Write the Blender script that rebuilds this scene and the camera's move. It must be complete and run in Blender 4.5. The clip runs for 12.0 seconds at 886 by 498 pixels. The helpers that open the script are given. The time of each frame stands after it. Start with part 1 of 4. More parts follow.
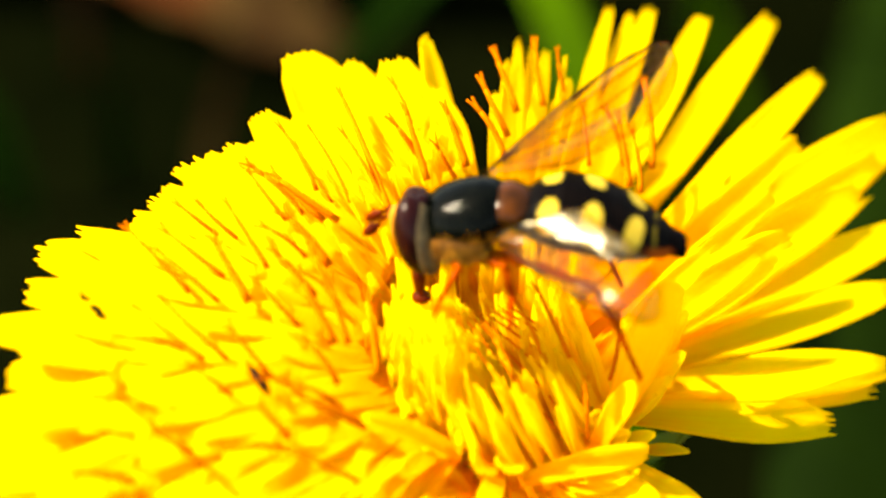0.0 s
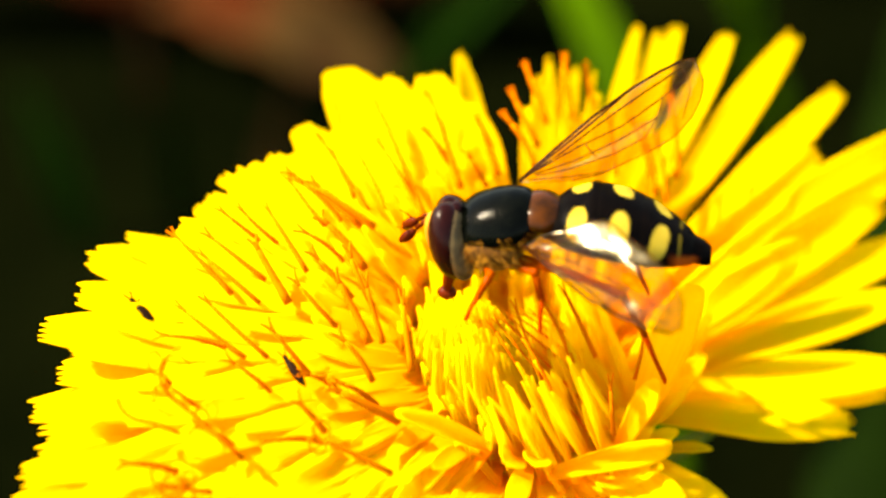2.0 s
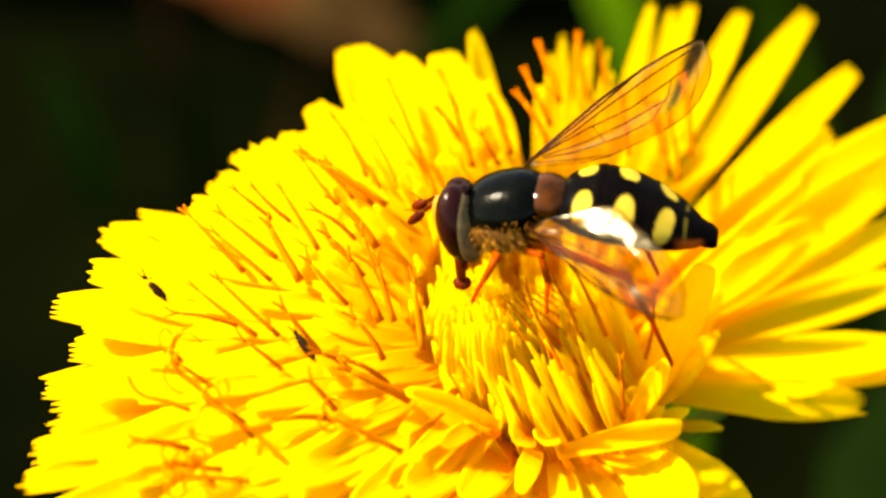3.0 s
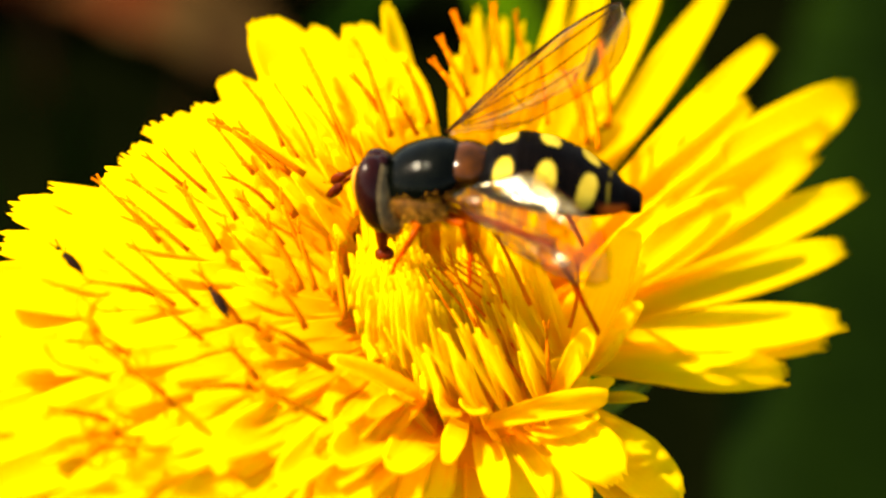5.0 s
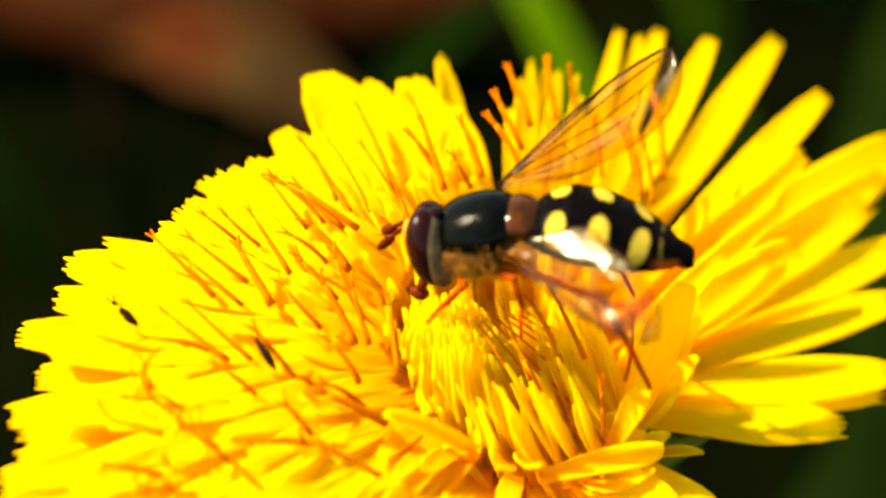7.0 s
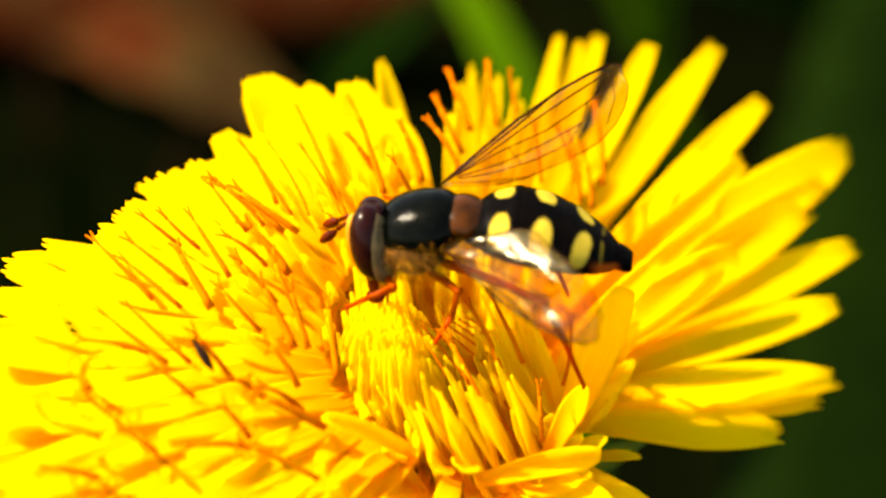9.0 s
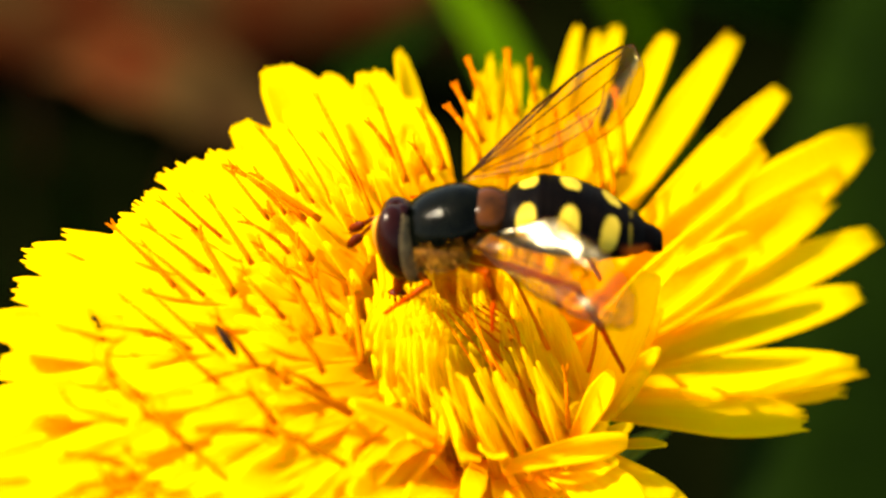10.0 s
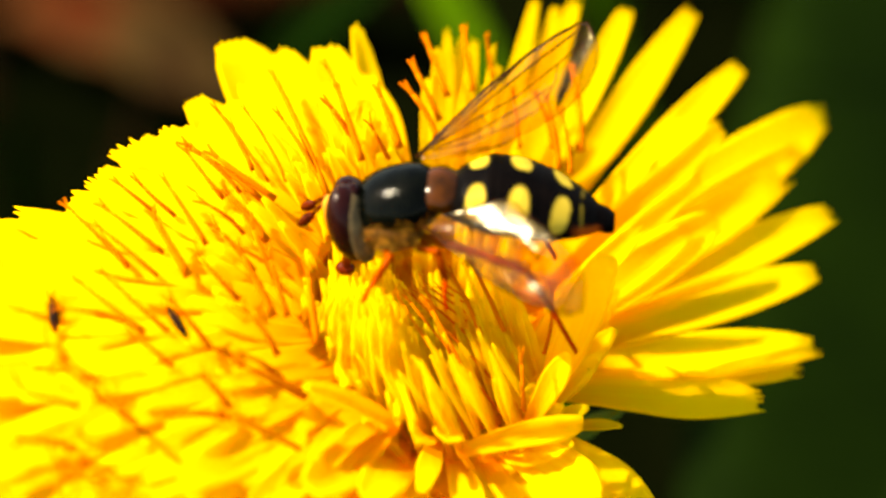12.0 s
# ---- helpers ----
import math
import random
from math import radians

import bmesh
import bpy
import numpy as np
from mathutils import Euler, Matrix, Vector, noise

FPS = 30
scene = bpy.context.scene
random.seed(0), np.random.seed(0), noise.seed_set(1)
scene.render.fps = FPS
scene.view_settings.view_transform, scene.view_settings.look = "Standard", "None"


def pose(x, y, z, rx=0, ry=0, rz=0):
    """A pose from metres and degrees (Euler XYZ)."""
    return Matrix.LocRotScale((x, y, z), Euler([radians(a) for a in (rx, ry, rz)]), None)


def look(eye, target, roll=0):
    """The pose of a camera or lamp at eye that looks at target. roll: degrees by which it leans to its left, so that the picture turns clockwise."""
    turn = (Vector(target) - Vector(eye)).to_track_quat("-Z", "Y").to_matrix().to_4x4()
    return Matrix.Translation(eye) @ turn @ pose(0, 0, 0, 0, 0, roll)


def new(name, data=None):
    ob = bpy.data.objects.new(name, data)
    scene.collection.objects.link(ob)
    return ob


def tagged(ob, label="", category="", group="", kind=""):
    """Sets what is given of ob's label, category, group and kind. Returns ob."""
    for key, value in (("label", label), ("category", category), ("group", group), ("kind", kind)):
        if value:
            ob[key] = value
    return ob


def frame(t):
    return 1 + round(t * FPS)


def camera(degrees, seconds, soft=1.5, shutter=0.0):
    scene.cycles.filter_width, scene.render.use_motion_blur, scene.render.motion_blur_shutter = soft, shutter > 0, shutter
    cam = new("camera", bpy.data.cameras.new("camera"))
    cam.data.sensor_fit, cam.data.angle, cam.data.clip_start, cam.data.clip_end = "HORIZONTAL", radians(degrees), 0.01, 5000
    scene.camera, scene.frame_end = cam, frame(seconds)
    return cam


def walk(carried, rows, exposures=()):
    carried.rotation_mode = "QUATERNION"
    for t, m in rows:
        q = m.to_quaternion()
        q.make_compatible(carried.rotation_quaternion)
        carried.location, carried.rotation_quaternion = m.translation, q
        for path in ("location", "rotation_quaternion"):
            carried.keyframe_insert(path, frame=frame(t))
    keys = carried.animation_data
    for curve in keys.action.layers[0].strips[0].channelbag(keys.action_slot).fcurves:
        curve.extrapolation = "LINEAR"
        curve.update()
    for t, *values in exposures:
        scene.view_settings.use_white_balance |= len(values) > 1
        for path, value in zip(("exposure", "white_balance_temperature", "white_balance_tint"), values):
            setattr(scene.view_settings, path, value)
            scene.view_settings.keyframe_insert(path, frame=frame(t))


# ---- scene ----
from mathutils import Quaternion

# The dandelion's head sits 5 cm above the soil; flower and fly are laid out in millimetres.
MM = 0.001
HEAD = Vector((0, 0, 0.05))
CENTRE = Vector((2.0, -4.0, 0.0))

cam = camera(20, 12.0, soft=2.7)
cam.data.dof.use_dof = True
cam.data.dof.focus_distance = 0.0855
cam.data.dof.aperture_fstop = 27.0
PATH = [
    (0.0, pose(0.000557, -0.064507, 0.112938, 48.056, 0, 0.494) @ pose(0, 0, 0, 0, 0, 0.167)),
    (0.5, pose(0.001191, -0.065855, 0.111926, 49.178, 0, 0.185) @ pose(0, 0, 0, 0, 0, 0.076)),
    (1.0, pose(-0.000663, -0.068032, 0.112540, 50.127, 0, -0.469) @ pose(0, 0, 0, 0, 0, 0.402)),
    (1.5, pose(0.001623, -0.068568, 0.113469, 49.537, 0, 2.053) @ pose(0, 0, 0, 0, 0, -1.006)),
    (2.0, pose(0.001959, -0.068291, 0.114379, 49.141, 0, 2.631) @ pose(0, 0, 0, 0, 0, -1.257)),
    (2.5, pose(0.001156, -0.068519, 0.113891, 49.280, 0, 2.382) @ pose(0, 0, 0, 0, 0, -1.163)),
    (2.7, pose(0.002136, -0.068112, 0.114821, 48.726, 0, 3.494) @ pose(0, 0, 0, 0, 0, -1.579)),
    (4.5, pose(0.003086, -0.068768, 0.113596, 47.910, 0, 2.934) @ pose(0, 0, 0, 0, 0, -1.312)),
    (5.0, pose(0.000053, -0.069069, 0.111259, 49.830, 0, -1.059) @ pose(0, 0, 0, 0, 0, 0.829)),
    (5.5, pose(0.000086, -0.068923, 0.111046, 50.000, 0, 0.001) @ pose(0, 0, 0, 0, 0, -0.001)),
    (6.0, pose(-0.000105, -0.068622, 0.111078, 49.953, 0, 0.913) @ pose(0, 0, 0, 0, 0, -0.523)),
    (6.5, pose(0.000460, -0.068812, 0.111339, 50.968, 0, 1.061) @ pose(0, 0, 0, 0, 0, -0.702)),
    (8.3, pose(-0.000041, -0.068825, 0.111176, 50.472, 0, -0.826) @ pose(0, 0, 0, 0, 0, 0.657)),
    (8.5, pose(-0.000355, -0.068475, 0.111441, 50.411, 0, -1.051) @ pose(0, 0, 0, 0, 0, 0.979)),
    (9.0, pose(0.000439, -0.068852, 0.111590, 50.884, 0, -0.905) @ pose(0, 0, 0, 0, 0, 0.852)),
    (9.5, pose(-0.000640, -0.068303, 0.111363, 50.902, 0, -2.129) @ pose(0, 0, 0, 0, 0, 1.663)),
    (10.0, pose(-0.001142, -0.069603, 0.109545, 51.968, 0, -1.562) @ pose(0, 0, 0, 0, 0, 0.830)),
    (10.5, pose(-0.002022, -0.068577, 0.109889, 50.835, 0, -0.928) @ pose(0, 0, 0, 0, 0, 0.777)),
    (11.0, pose(-0.001194, -0.068743, 0.110080, 50.702, 0, 0.220) @ pose(0, 0, 0, 0, 0, 0.107)),
    (11.5, pose(0.000549, -0.068086, 0.111972, 49.314, 0, -0.341) @ pose(0, 0, 0, 0, 0, 0.748)),
    (12.0, pose(-0.001341, -0.068103, 0.110516, 50.411, 0, -3.092) @ pose(0, 0, 0, 0, 0, 2.135)),
]
walk(cam, PATH, exposures=((0.0, 2.2, 8900, 8), (1.5, 2.2, 8900, 8), (2.5, 2.1, 8900, 8), (5.5, 1.96, 8900, 8), (9.0, 1.93, 8900, 8), (12.0, 1.92, 8900, 8)))

# ---- light ----
SUN_FROM = Vector((-0.67, 0.08, 0.74)).normalized()
world = bpy.data.worlds.new("sky")
scene.world = world
world.use_nodes = True
wn = world.node_tree.nodes
sky = wn.new("ShaderNodeTexSky")
sky.sky_type = "NISHITA"
sky.sun_disc = False
sky.sun_elevation = math.asin(SUN_FROM.z)
sky.sun_rotation = math.atan2(SUN_FROM.x, SUN_FROM.y)
world.node_tree.links.new(sky.outputs[0], wn["Background"].inputs[0])
wn["Background"].inputs[1].default_value = 0.15
sun = new("sun", bpy.data.lights.new("sun", "SUN"))
sun.data.energy = 5.0
sun.data.angle = radians(0.53)
sun.data.color = (1.0, 0.95, 0.86)
sun.matrix_basis = look(SUN_FROM * 2, (0, 0, 0))


# ---- materials ----
def material(name):
    m = bpy.data.materials.new(name)
    m.use_nodes = True
    return m, m.node_tree.nodes, m.node_tree.links, m.node_tree.nodes["Principled BSDF"]


def noise_node(nodes, links, scale, detail=4.0, coord="Object", stretch=(1, 1, 1)):
    tc, mp, tx = nodes.new("ShaderNodeTexCoord"), nodes.new("ShaderNodeMapping"), nodes.new("ShaderNodeTexNoise")
    mp.inputs["Scale"].default_value = stretch
    tx.inputs["Scale"].default_value, tx.inputs["Detail"].default_value = scale, detail
    links.new(tc.outputs[coord], mp.inputs[0])
    links.new(mp.outputs[0], tx.inputs["Vector"])
    return tx.outputs["Fac"]


def ramp(nodes, links, source, stops):
    r = nodes.new("ShaderNodeValToRGB")
    while len(r.color_ramp.elements) < len(stops):
        r.color_ramp.elements.new(0.5)
    for e, (at, c) in zip(r.color_ramp.elements, stops):
        e.position, e.color = at, (*c, 1)
    links.new(source, r.inputs[0])
    return r.outputs[0]


def bump(nodes, links, source, bsdf, strength, distance):
    b = nodes.new("ShaderNodeBump")
    b.inputs["Strength"].default_value, b.inputs["Distance"].default_value = strength, distance
    links.new(source, b.inputs["Height"])
    links.new(b.outputs[0], bsdf.inputs["Normal"])
    return b.outputs[0]


def plain(name, stops, scale, rough, metal=0.0, coat=0.0, spec=0.5, relief=0.0, stretch=(1, 1, 1)):
    m, n, l, b = material(name)
    f = noise_node(n, l, scale, stretch=stretch)
    l.new(ramp(n, l, f, stops), b.inputs["Base Color"])
    b.inputs["Roughness"].default_value, b.inputs["Metallic"].default_value = rough, metal
    b.inputs["Coat Weight"].default_value, b.inputs["Specular IOR Level"].default_value = coat, spec
    b.inputs["Coat Roughness"].default_value = 0.12
    if relief:
        bump(n, l, noise_node(n, l, scale * 6), b, 0.6, relief)
    return m


def petal_material(name, deep, bright, share, sheer):
    """Thin petal tissue: fine lengthwise grooves, a warmer foot whose soft shade is in the colour too, and light
    passing through.
    """
    m, n, l, b = material(name)
    uv, sep = n.new("ShaderNodeUVMap"), n.new("ShaderNodeSeparateXYZ")
    l.new(uv.outputs[0], sep.inputs[0])
    info, add = n.new("ShaderNodeObjectInfo"), n.new("ShaderNodeMath")
    fib = n.new("ShaderNodeTexNoise")
    mp, comb = n.new("ShaderNodeMapping"), n.new("ShaderNodeVectorMath")
    mp.inputs["Scale"].default_value = (26, 1.4, 1)
    l.new(uv.outputs[0], mp.inputs[0])
    comb.operation = "ADD"
    l.new(mp.outputs[0], comb.inputs[0])
    l.new(info.outputs["Random"], comb.inputs[1])
    l.new(comb.outputs[0], fib.inputs["Vector"])
    fib.inputs["Scale"].default_value, fib.inputs["Detail"].default_value = 1.0, 3.0
    add.operation = "MULTIPLY_ADD"
    add.inputs[1].default_value, add.inputs[2].default_value = 0.75, 0.0
    l.new(sep.outputs["Y"], add.inputs[0])
    sm, s2 = n.new("ShaderNodeMath"), n.new("ShaderNodeMath")
    sm.operation, s2.operation = "MULTIPLY_ADD", "MULTIPLY_ADD"
    l.new(fib.outputs["Fac"], sm.inputs[0])
    sm.inputs[1].default_value = 0.85
    l.new(add.outputs[0], sm.inputs[2])
    l.new(info.outputs["Random"], s2.inputs[0])
    s2.inputs[1].default_value = 0.16
    l.new(sm.outputs[0], s2.inputs[2])
    col = ramp(n, l, s2.outputs[0], ((0.48, deep), (1.0, bright)))
    l.new(col, b.inputs["Base Color"])
    b.inputs["Roughness"].default_value = 0.62
    b.inputs["Specular IOR Level"].default_value = 0.12
    nor = bump(n, l, fib.outputs["Fac"], b, 0.5, 0.00008)
    tr, mix = n.new("ShaderNodeBsdfTranslucent"), n.new("ShaderNodeMixShader")
    through_col = ramp(n, l, s2.outputs[0], ((0.48, (0.99, deep[1] * 1.1, 0.001)), (1.0, (1.0, bright[1] * 0.90, 0.001))))
    l.new(through_col, tr.inputs[0])
    l.new(nor, tr.inputs["Normal"])
    mix.inputs[0].default_value = share
    l.new(b.outputs[0], mix.inputs[1])
    l.new(tr.outputs[0], mix.inputs[2])
    film, thin = n.new("ShaderNodeBsdfTransparent"), n.new("ShaderNodeMixShader")
    film.inputs[0].default_value = (1.0, 0.93, 0.002, 1)
    thin.inputs[0].default_value = sheer
    l.new(mix.outputs[0], thin.inputs[1])
    l.new(film.outputs[0], thin.inputs[2])
    l.new(thin.outputs[0], n["Material Output"].inputs[0])
    return m


def leaf_material(name, dark, light, scale, share=0.3):
    m, n, l, b = material(name)
    f = noise_node(n, l, scale, 5, stretch=(1, 1, 0.25))
    l.new(ramp(n, l, f, ((0.3, dark), (0.7, light))), b.inputs["Base Color"])
    b.inputs["Roughness"].default_value = 0.6
    b.inputs["Specular IOR Level"].default_value = 0.008
    bump(n, l, noise_node(n, l, scale * 5), b, 0.4, 0.0003)
    tr, mix = n.new("ShaderNodeBsdfTranslucent"), n.new("ShaderNodeMixShader")
    tr.inputs[0].default_value = (light[0] * 1.3, light[1] * 1.3, light[2] * 0.6, 1)
    mix.inputs[0].default_value = share
    l.new(b.outputs[0], mix.inputs[1])
    l.new(tr.outputs[0], mix.inputs[2])
    l.new(mix.outputs[0], n["Material Output"].inputs[0])
    return m


def horn(name, dark, light, share):
    """Thin insect horn that light passes through."""
    m, n, l, b = material(name)
    col = ramp(n, l, noise_node(n, l, 900), ((0.3, dark), (0.7, light)))
    l.new(col, b.inputs["Base Color"])
    b.inputs["Roughness"].default_value, b.inputs["Specular IOR Level"].default_value = 0.4, 0.05
    tr, mix = n.new("ShaderNodeBsdfTranslucent"), n.new("ShaderNodeMixShader")
    l.new(col, tr.inputs[0])
    mix.inputs[0].default_value = share
    l.new(b.outputs[0], mix.inputs[1])
    l.new(tr.outputs[0], mix.inputs[2])
    l.new(mix.outputs[0], n["Material Output"].inputs[0])
    return m


PETAL = petal_material("yellow_petal", (0.97, 0.46, 0.001), (0.99, 0.745, 0.001), 0.66, 0.26)
FLORET = petal_material("inner_floret", (0.97, 0.52, 0.001), (0.99, 0.82, 0.001), 0.74, 0.46)
STYLE = plain("orange_style", ((0.3, (0.38, 0.075, 0.0006)), (0.7, (0.52, 0.13, 0.001))), 900, 0.8, spec=0.05)
BRACT = leaf_material("green_bract", (0.05, 0.10, 0.015), (0.10, 0.18, 0.03), 300)
STEM = leaf_material("pale_green_stem", (0.10, 0.15, 0.04), (0.18, 0.22, 0.07), 200, 0.1)
GRASS = leaf_material("grass_blade", (0.012, 0.034, 0.0006), (0.027, 0.064, 0.001), 90)
# Leaf green taken nearly to black: the shade it lies in is part of the colour.
SHADED_LEAF = leaf_material("shaded_leaf", (0.0013, 0.004, 0.0003), (0.0036, 0.010, 0.0006), 60)
DEAD = plain("withered_leaf", ((0.34, (0.0034, 0.0014, 0.0006)), (0.45, (0.034, 0.0062, 0.0012)), (0.56, (0.024, 0.014, 0.004)), (0.7, (0.010, 0.0035, 0.0010))), 90, 0.85, spec=0.02, relief=0.0004)
# Darker copy of the grass colour, with shade painted in for the blades behind.
SHADED_GRASS = leaf_material("shaded_grass", (0.0018, 0.008, 0.0006), (0.005, 0.019, 0.0011), 70)
# Near-black base colour stands in for the shadow over the ground.
SHADED_SOIL = plain("soil", ((0.3, (0.0005, 0.0009, 0.0002)), (0.7, (0.0016, 0.0022, 0.0005))), 60, 0.95, spec=0.0, relief=0.002)
THORAX = plain("black_green_cuticle", ((0.3, (0.0004, 0.0006, 0.0004)), (0.7, (0.0013, 0.0017, 0.0010))), 1500, 0.11, spec=0.035, relief=0.00002)
PLEURA = plain("golden_brown_cuticle", ((0.35, (0.012, 0.005, 0.0015)), (0.65, (0.11, 0.042, 0.006))), 1800, 0.4, spec=0.15, relief=0.00004)
SCUTELLUM = plain("amber_cuticle", ((0.35, (0.012, 0.004, 0.0006)), (0.65, (0.045, 0.012, 0.001))), 1300, 0.14, spec=0.1)
EYE = plain("maroon_eye", ((0.3, (0.006, 0.0010, 0.0009)), (0.7, (0.013, 0.0022, 0.0016))), 1200, 0.24, spec=0.07, relief=0.00001)
FACE = plain("yellow_face", ((0.3, (0.30, 0.11, 0.008)), (0.7, (0.42, 0.18, 0.015))), 900, 0.5, spec=0.1)
RIM = plain("grey_gold_dust", ((0.3, (0.03, 0.018, 0.006)), (0.7, (0.13, 0.085, 0.03))), 2500, 0.6, spec=0.2, relief=0.00003)
LEG = horn("orange_brown_leg", (0.24, 0.032, 0.0010), (0.45, 0.072, 0.0015), 0.5)
FOOT = horn("reddish_brown_foot", (0.36, 0.032, 0.0008), (0.55, 0.062, 0.0012), 0.5)
CLUB = horn("dark_red_club", (0.05, 0.005, 0.0008), (0.12, 0.014, 0.0012), 0.25)
INSECT = plain("dark_brown_insect", ((0.3, (0.006, 0.0025, 0.0012)), (0.7, (0.018, 0.006, 0.002))), 2500, 0.5, spec=0.02)
HAIR = plain("golden_hair", ((0.3, (0.18, 0.07, 0.006)), (0.7, (0.42, 0.19, 0.016))), 900, 0.5, spec=0.1)
VEIN = horn("wing_vein", (0.014, 0.0035, 0.0005), (0.04, 0.010, 0.001), 0.2)


def abdomen_material():
    m, n, l, b = material("black_yellow_abdomen")
    at = n.new("ShaderNodeAttribute")
    at.attribute_name = "pattern"
    sep = n.new("ShaderNodeSeparateColor")
    l.new(at.outputs["Color"], sep.inputs[0])
    black = ramp(n, l, noise_node(n, l, 1500), ((0.3, (0.0005, 0.0004, 0.0004)), (0.7, (0.0018, 0.0012, 0.001))))
    yellow = ramp(n, l, noise_node(n, l, 1200), ((0.3, (0.27, 0.185, 0.016)), (0.7, (0.35, 0.255, 0.03))))
    red = ramp(n, l, noise_node(n, l, 1200), ((0.3, (0.20, 0.03, 0.004)), (0.7, (0.28, 0.05, 0.006))))
    for mask, tint in (("Red", yellow), ("Green", red)):
        mx = n.new("ShaderNodeMix")
        mx.data_type = "RGBA"
        l.new(sep.outputs[mask], mx.inputs["Factor"])
        l.new(black, mx.inputs["A"])
        l.new(tint, mx.inputs["B"])
        black = mx.outputs["Result"]
    l.new(black, b.inputs["Base Color"])
    b.inputs["Roughness"].default_value = 0.4
    b.inputs["Specular IOR Level"].default_value = 0.012
    bump(n, l, noise_node(n, l, 9000), b, 0.35, 0.00002)
    return m


def wing_material():
    m, n, l, b = material("clear_amber_wing")
    clear, gloss, mix, fres = (n.new(k) for k in ("ShaderNodeBsdfTransparent", "ShaderNodeBsdfGlossy", "ShaderNodeMixShader", "ShaderNodeFresnel"))
    l.new(ramp(n, l, noise_node(n, l, 500), ((0.3, (0.85, 0.75, 0.36)), (0.7, (0.93, 0.84, 0.46)))), clear.inputs[0])
    gloss.inputs["Roughness"].default_value = 0.2
    bm_ = n.new("ShaderNodeBump")
    bm_.inputs["Strength"].default_value, bm_.inputs["Distance"].default_value = 0.4, 0.00012
    l.new(noise_node(n, l, 900, 2), bm_.inputs["Height"])
    l.new(bm_.outputs[0], gloss.inputs["Normal"])
    fres.inputs[0].default_value = 1.19
    l.new(fres.outputs[0], mix.inputs[0])
    l.new(clear.outputs[0], mix.inputs[1])
    l.new(gloss.outputs[0], mix.inputs[2])
    milk, veil = n.new("ShaderNodeBsdfTranslucent"), n.new("ShaderNodeMixShader")
    milk.inputs[0].default_value = (0.60, 0.42, 0.04, 1)
    veil.inputs[0].default_value = 0.05
    l.new(mix.outputs[0], veil.inputs[1])
    l.new(milk.outputs[0], veil.inputs[2])
    l.new(veil.outputs[0], n["Material Output"].inputs[0])
    return m


ABDOMEN, WING = abdomen_material(), wing_material()


# ---- mesh helpers (millimetres) ----
def part(name, bm, mat, parent=None, label="", smooth=True, unit=MM):
    bmesh.ops.scale(bm, vec=(unit, unit, unit), verts=bm.verts)
    bmesh.ops.recalc_face_normals(bm, faces=bm.faces)
    me = bpy.data.meshes.new(name)
    bm.to_mesh(me)
    bm.free()
    me.materials.append(mat)
    if smooth:
        me.polygons.foreach_set("use_smooth", [True] * len(me.polygons))
    ob = new(name, me)
    ob.parent = parent
    if label:
        tagged(ob, label)
    return ob


def grid(bm, rows, closed=False, cap=True):
    """Skin rows of points; closed: each row is a ring."""
    vs = [[bm.verts.new(p) for p in row] for row in rows]
    for a, b in zip(vs, vs[1:]):
        k = len(a)
        for i in range(k if closed else k - 1):
            j = (i + 1) % k
            bm.faces.new((a[i], a[j], b[j], b[i]))
    if closed and cap:
        bm.faces.new(vs[0][::-1])
        bm.faces.new(vs[-1])
    return vs


def tube(bm, points, radii, sides=6):
    """A tapered tube along points."""
    pts = [Vector(p) for p in points]
    rows = []
    side = None
    for i, p in enumerate(pts):
        d = (pts[min(i + 1, len(pts) - 1)] - pts[max(i - 1, 0)]).normalized()
        if side is None:
            side = d.cross(Vector((0.3, 0.5, 0.8)))
        side = (side - d * side.dot(d)).normalized()
        up = d.cross(side)
        r = radii[i] if hasattr(radii, "__len__") else radii
        rows.append([p + (side * math.cos(a) + up * math.sin(a)) * r for a in (2 * math.pi * k / sides for k in range(sides))])
    grid(bm, rows, closed=True)


def ball(bm, at, semi, turn=None, u=24, v=16):
    m = Matrix.Translation(at) @ (turn or Matrix()) @ Matrix.Diagonal((*semi, 1))
    bmesh.ops.create_uvsphere(bm, u_segments=u, v_segments=v, radius=1, matrix=m)


def bezier(a, b, c, u):
    return a * (1 - u) ** 2 + b * 2 * u * (1 - u) + c * u * u


def sheet(bm, rows, thick, uvs=True):
    """A thin closed leaf over rows of (point, normal)."""
    lay = bm.loops.layers.uv.new("UVMap") if uvs else None
    top = [[p + n * thick / 2 for p, n in row] for row in rows]
    low = [[p - n * thick / 2 for p, n in row] for row in rows]
    a, b = grid(bm, top), grid(bm, low)
    nu, nv = len(a), len(a[0])
    rim = [(0, j) for j in range(nv)] + [(i, nv - 1) for i in range(1, nu)] + [(nu - 1, j) for j in range(nv - 2, -1, -1)] + [(i, 0) for i in range(nu - 2, 0, -1)]
    for (i, j), (k, m) in zip(rim, rim[1:] + rim[:1]):
        bm.faces.new((a[i][j], a[k][m], b[k][m], b[i][j]))
    if lay:
        at = {v: (j / (nv - 1), i / (nu - 1)) for g in (a, b) for i, row in enumerate(g) for j, v in enumerate(row)}
        for f in bm.faces:
            for lp in f.loops:
                lp[lay].uv = at[lp.vert]


# ---- the dandelion ----
rng = random.Random(7)
dandelion = tagged(new("dandelion"), "wide open bright yellow dandelion head on a pale green stem", "flower")
dandelion.location = HEAD
FACING = Vector((0.28, -0.34, 1.0)).normalized()


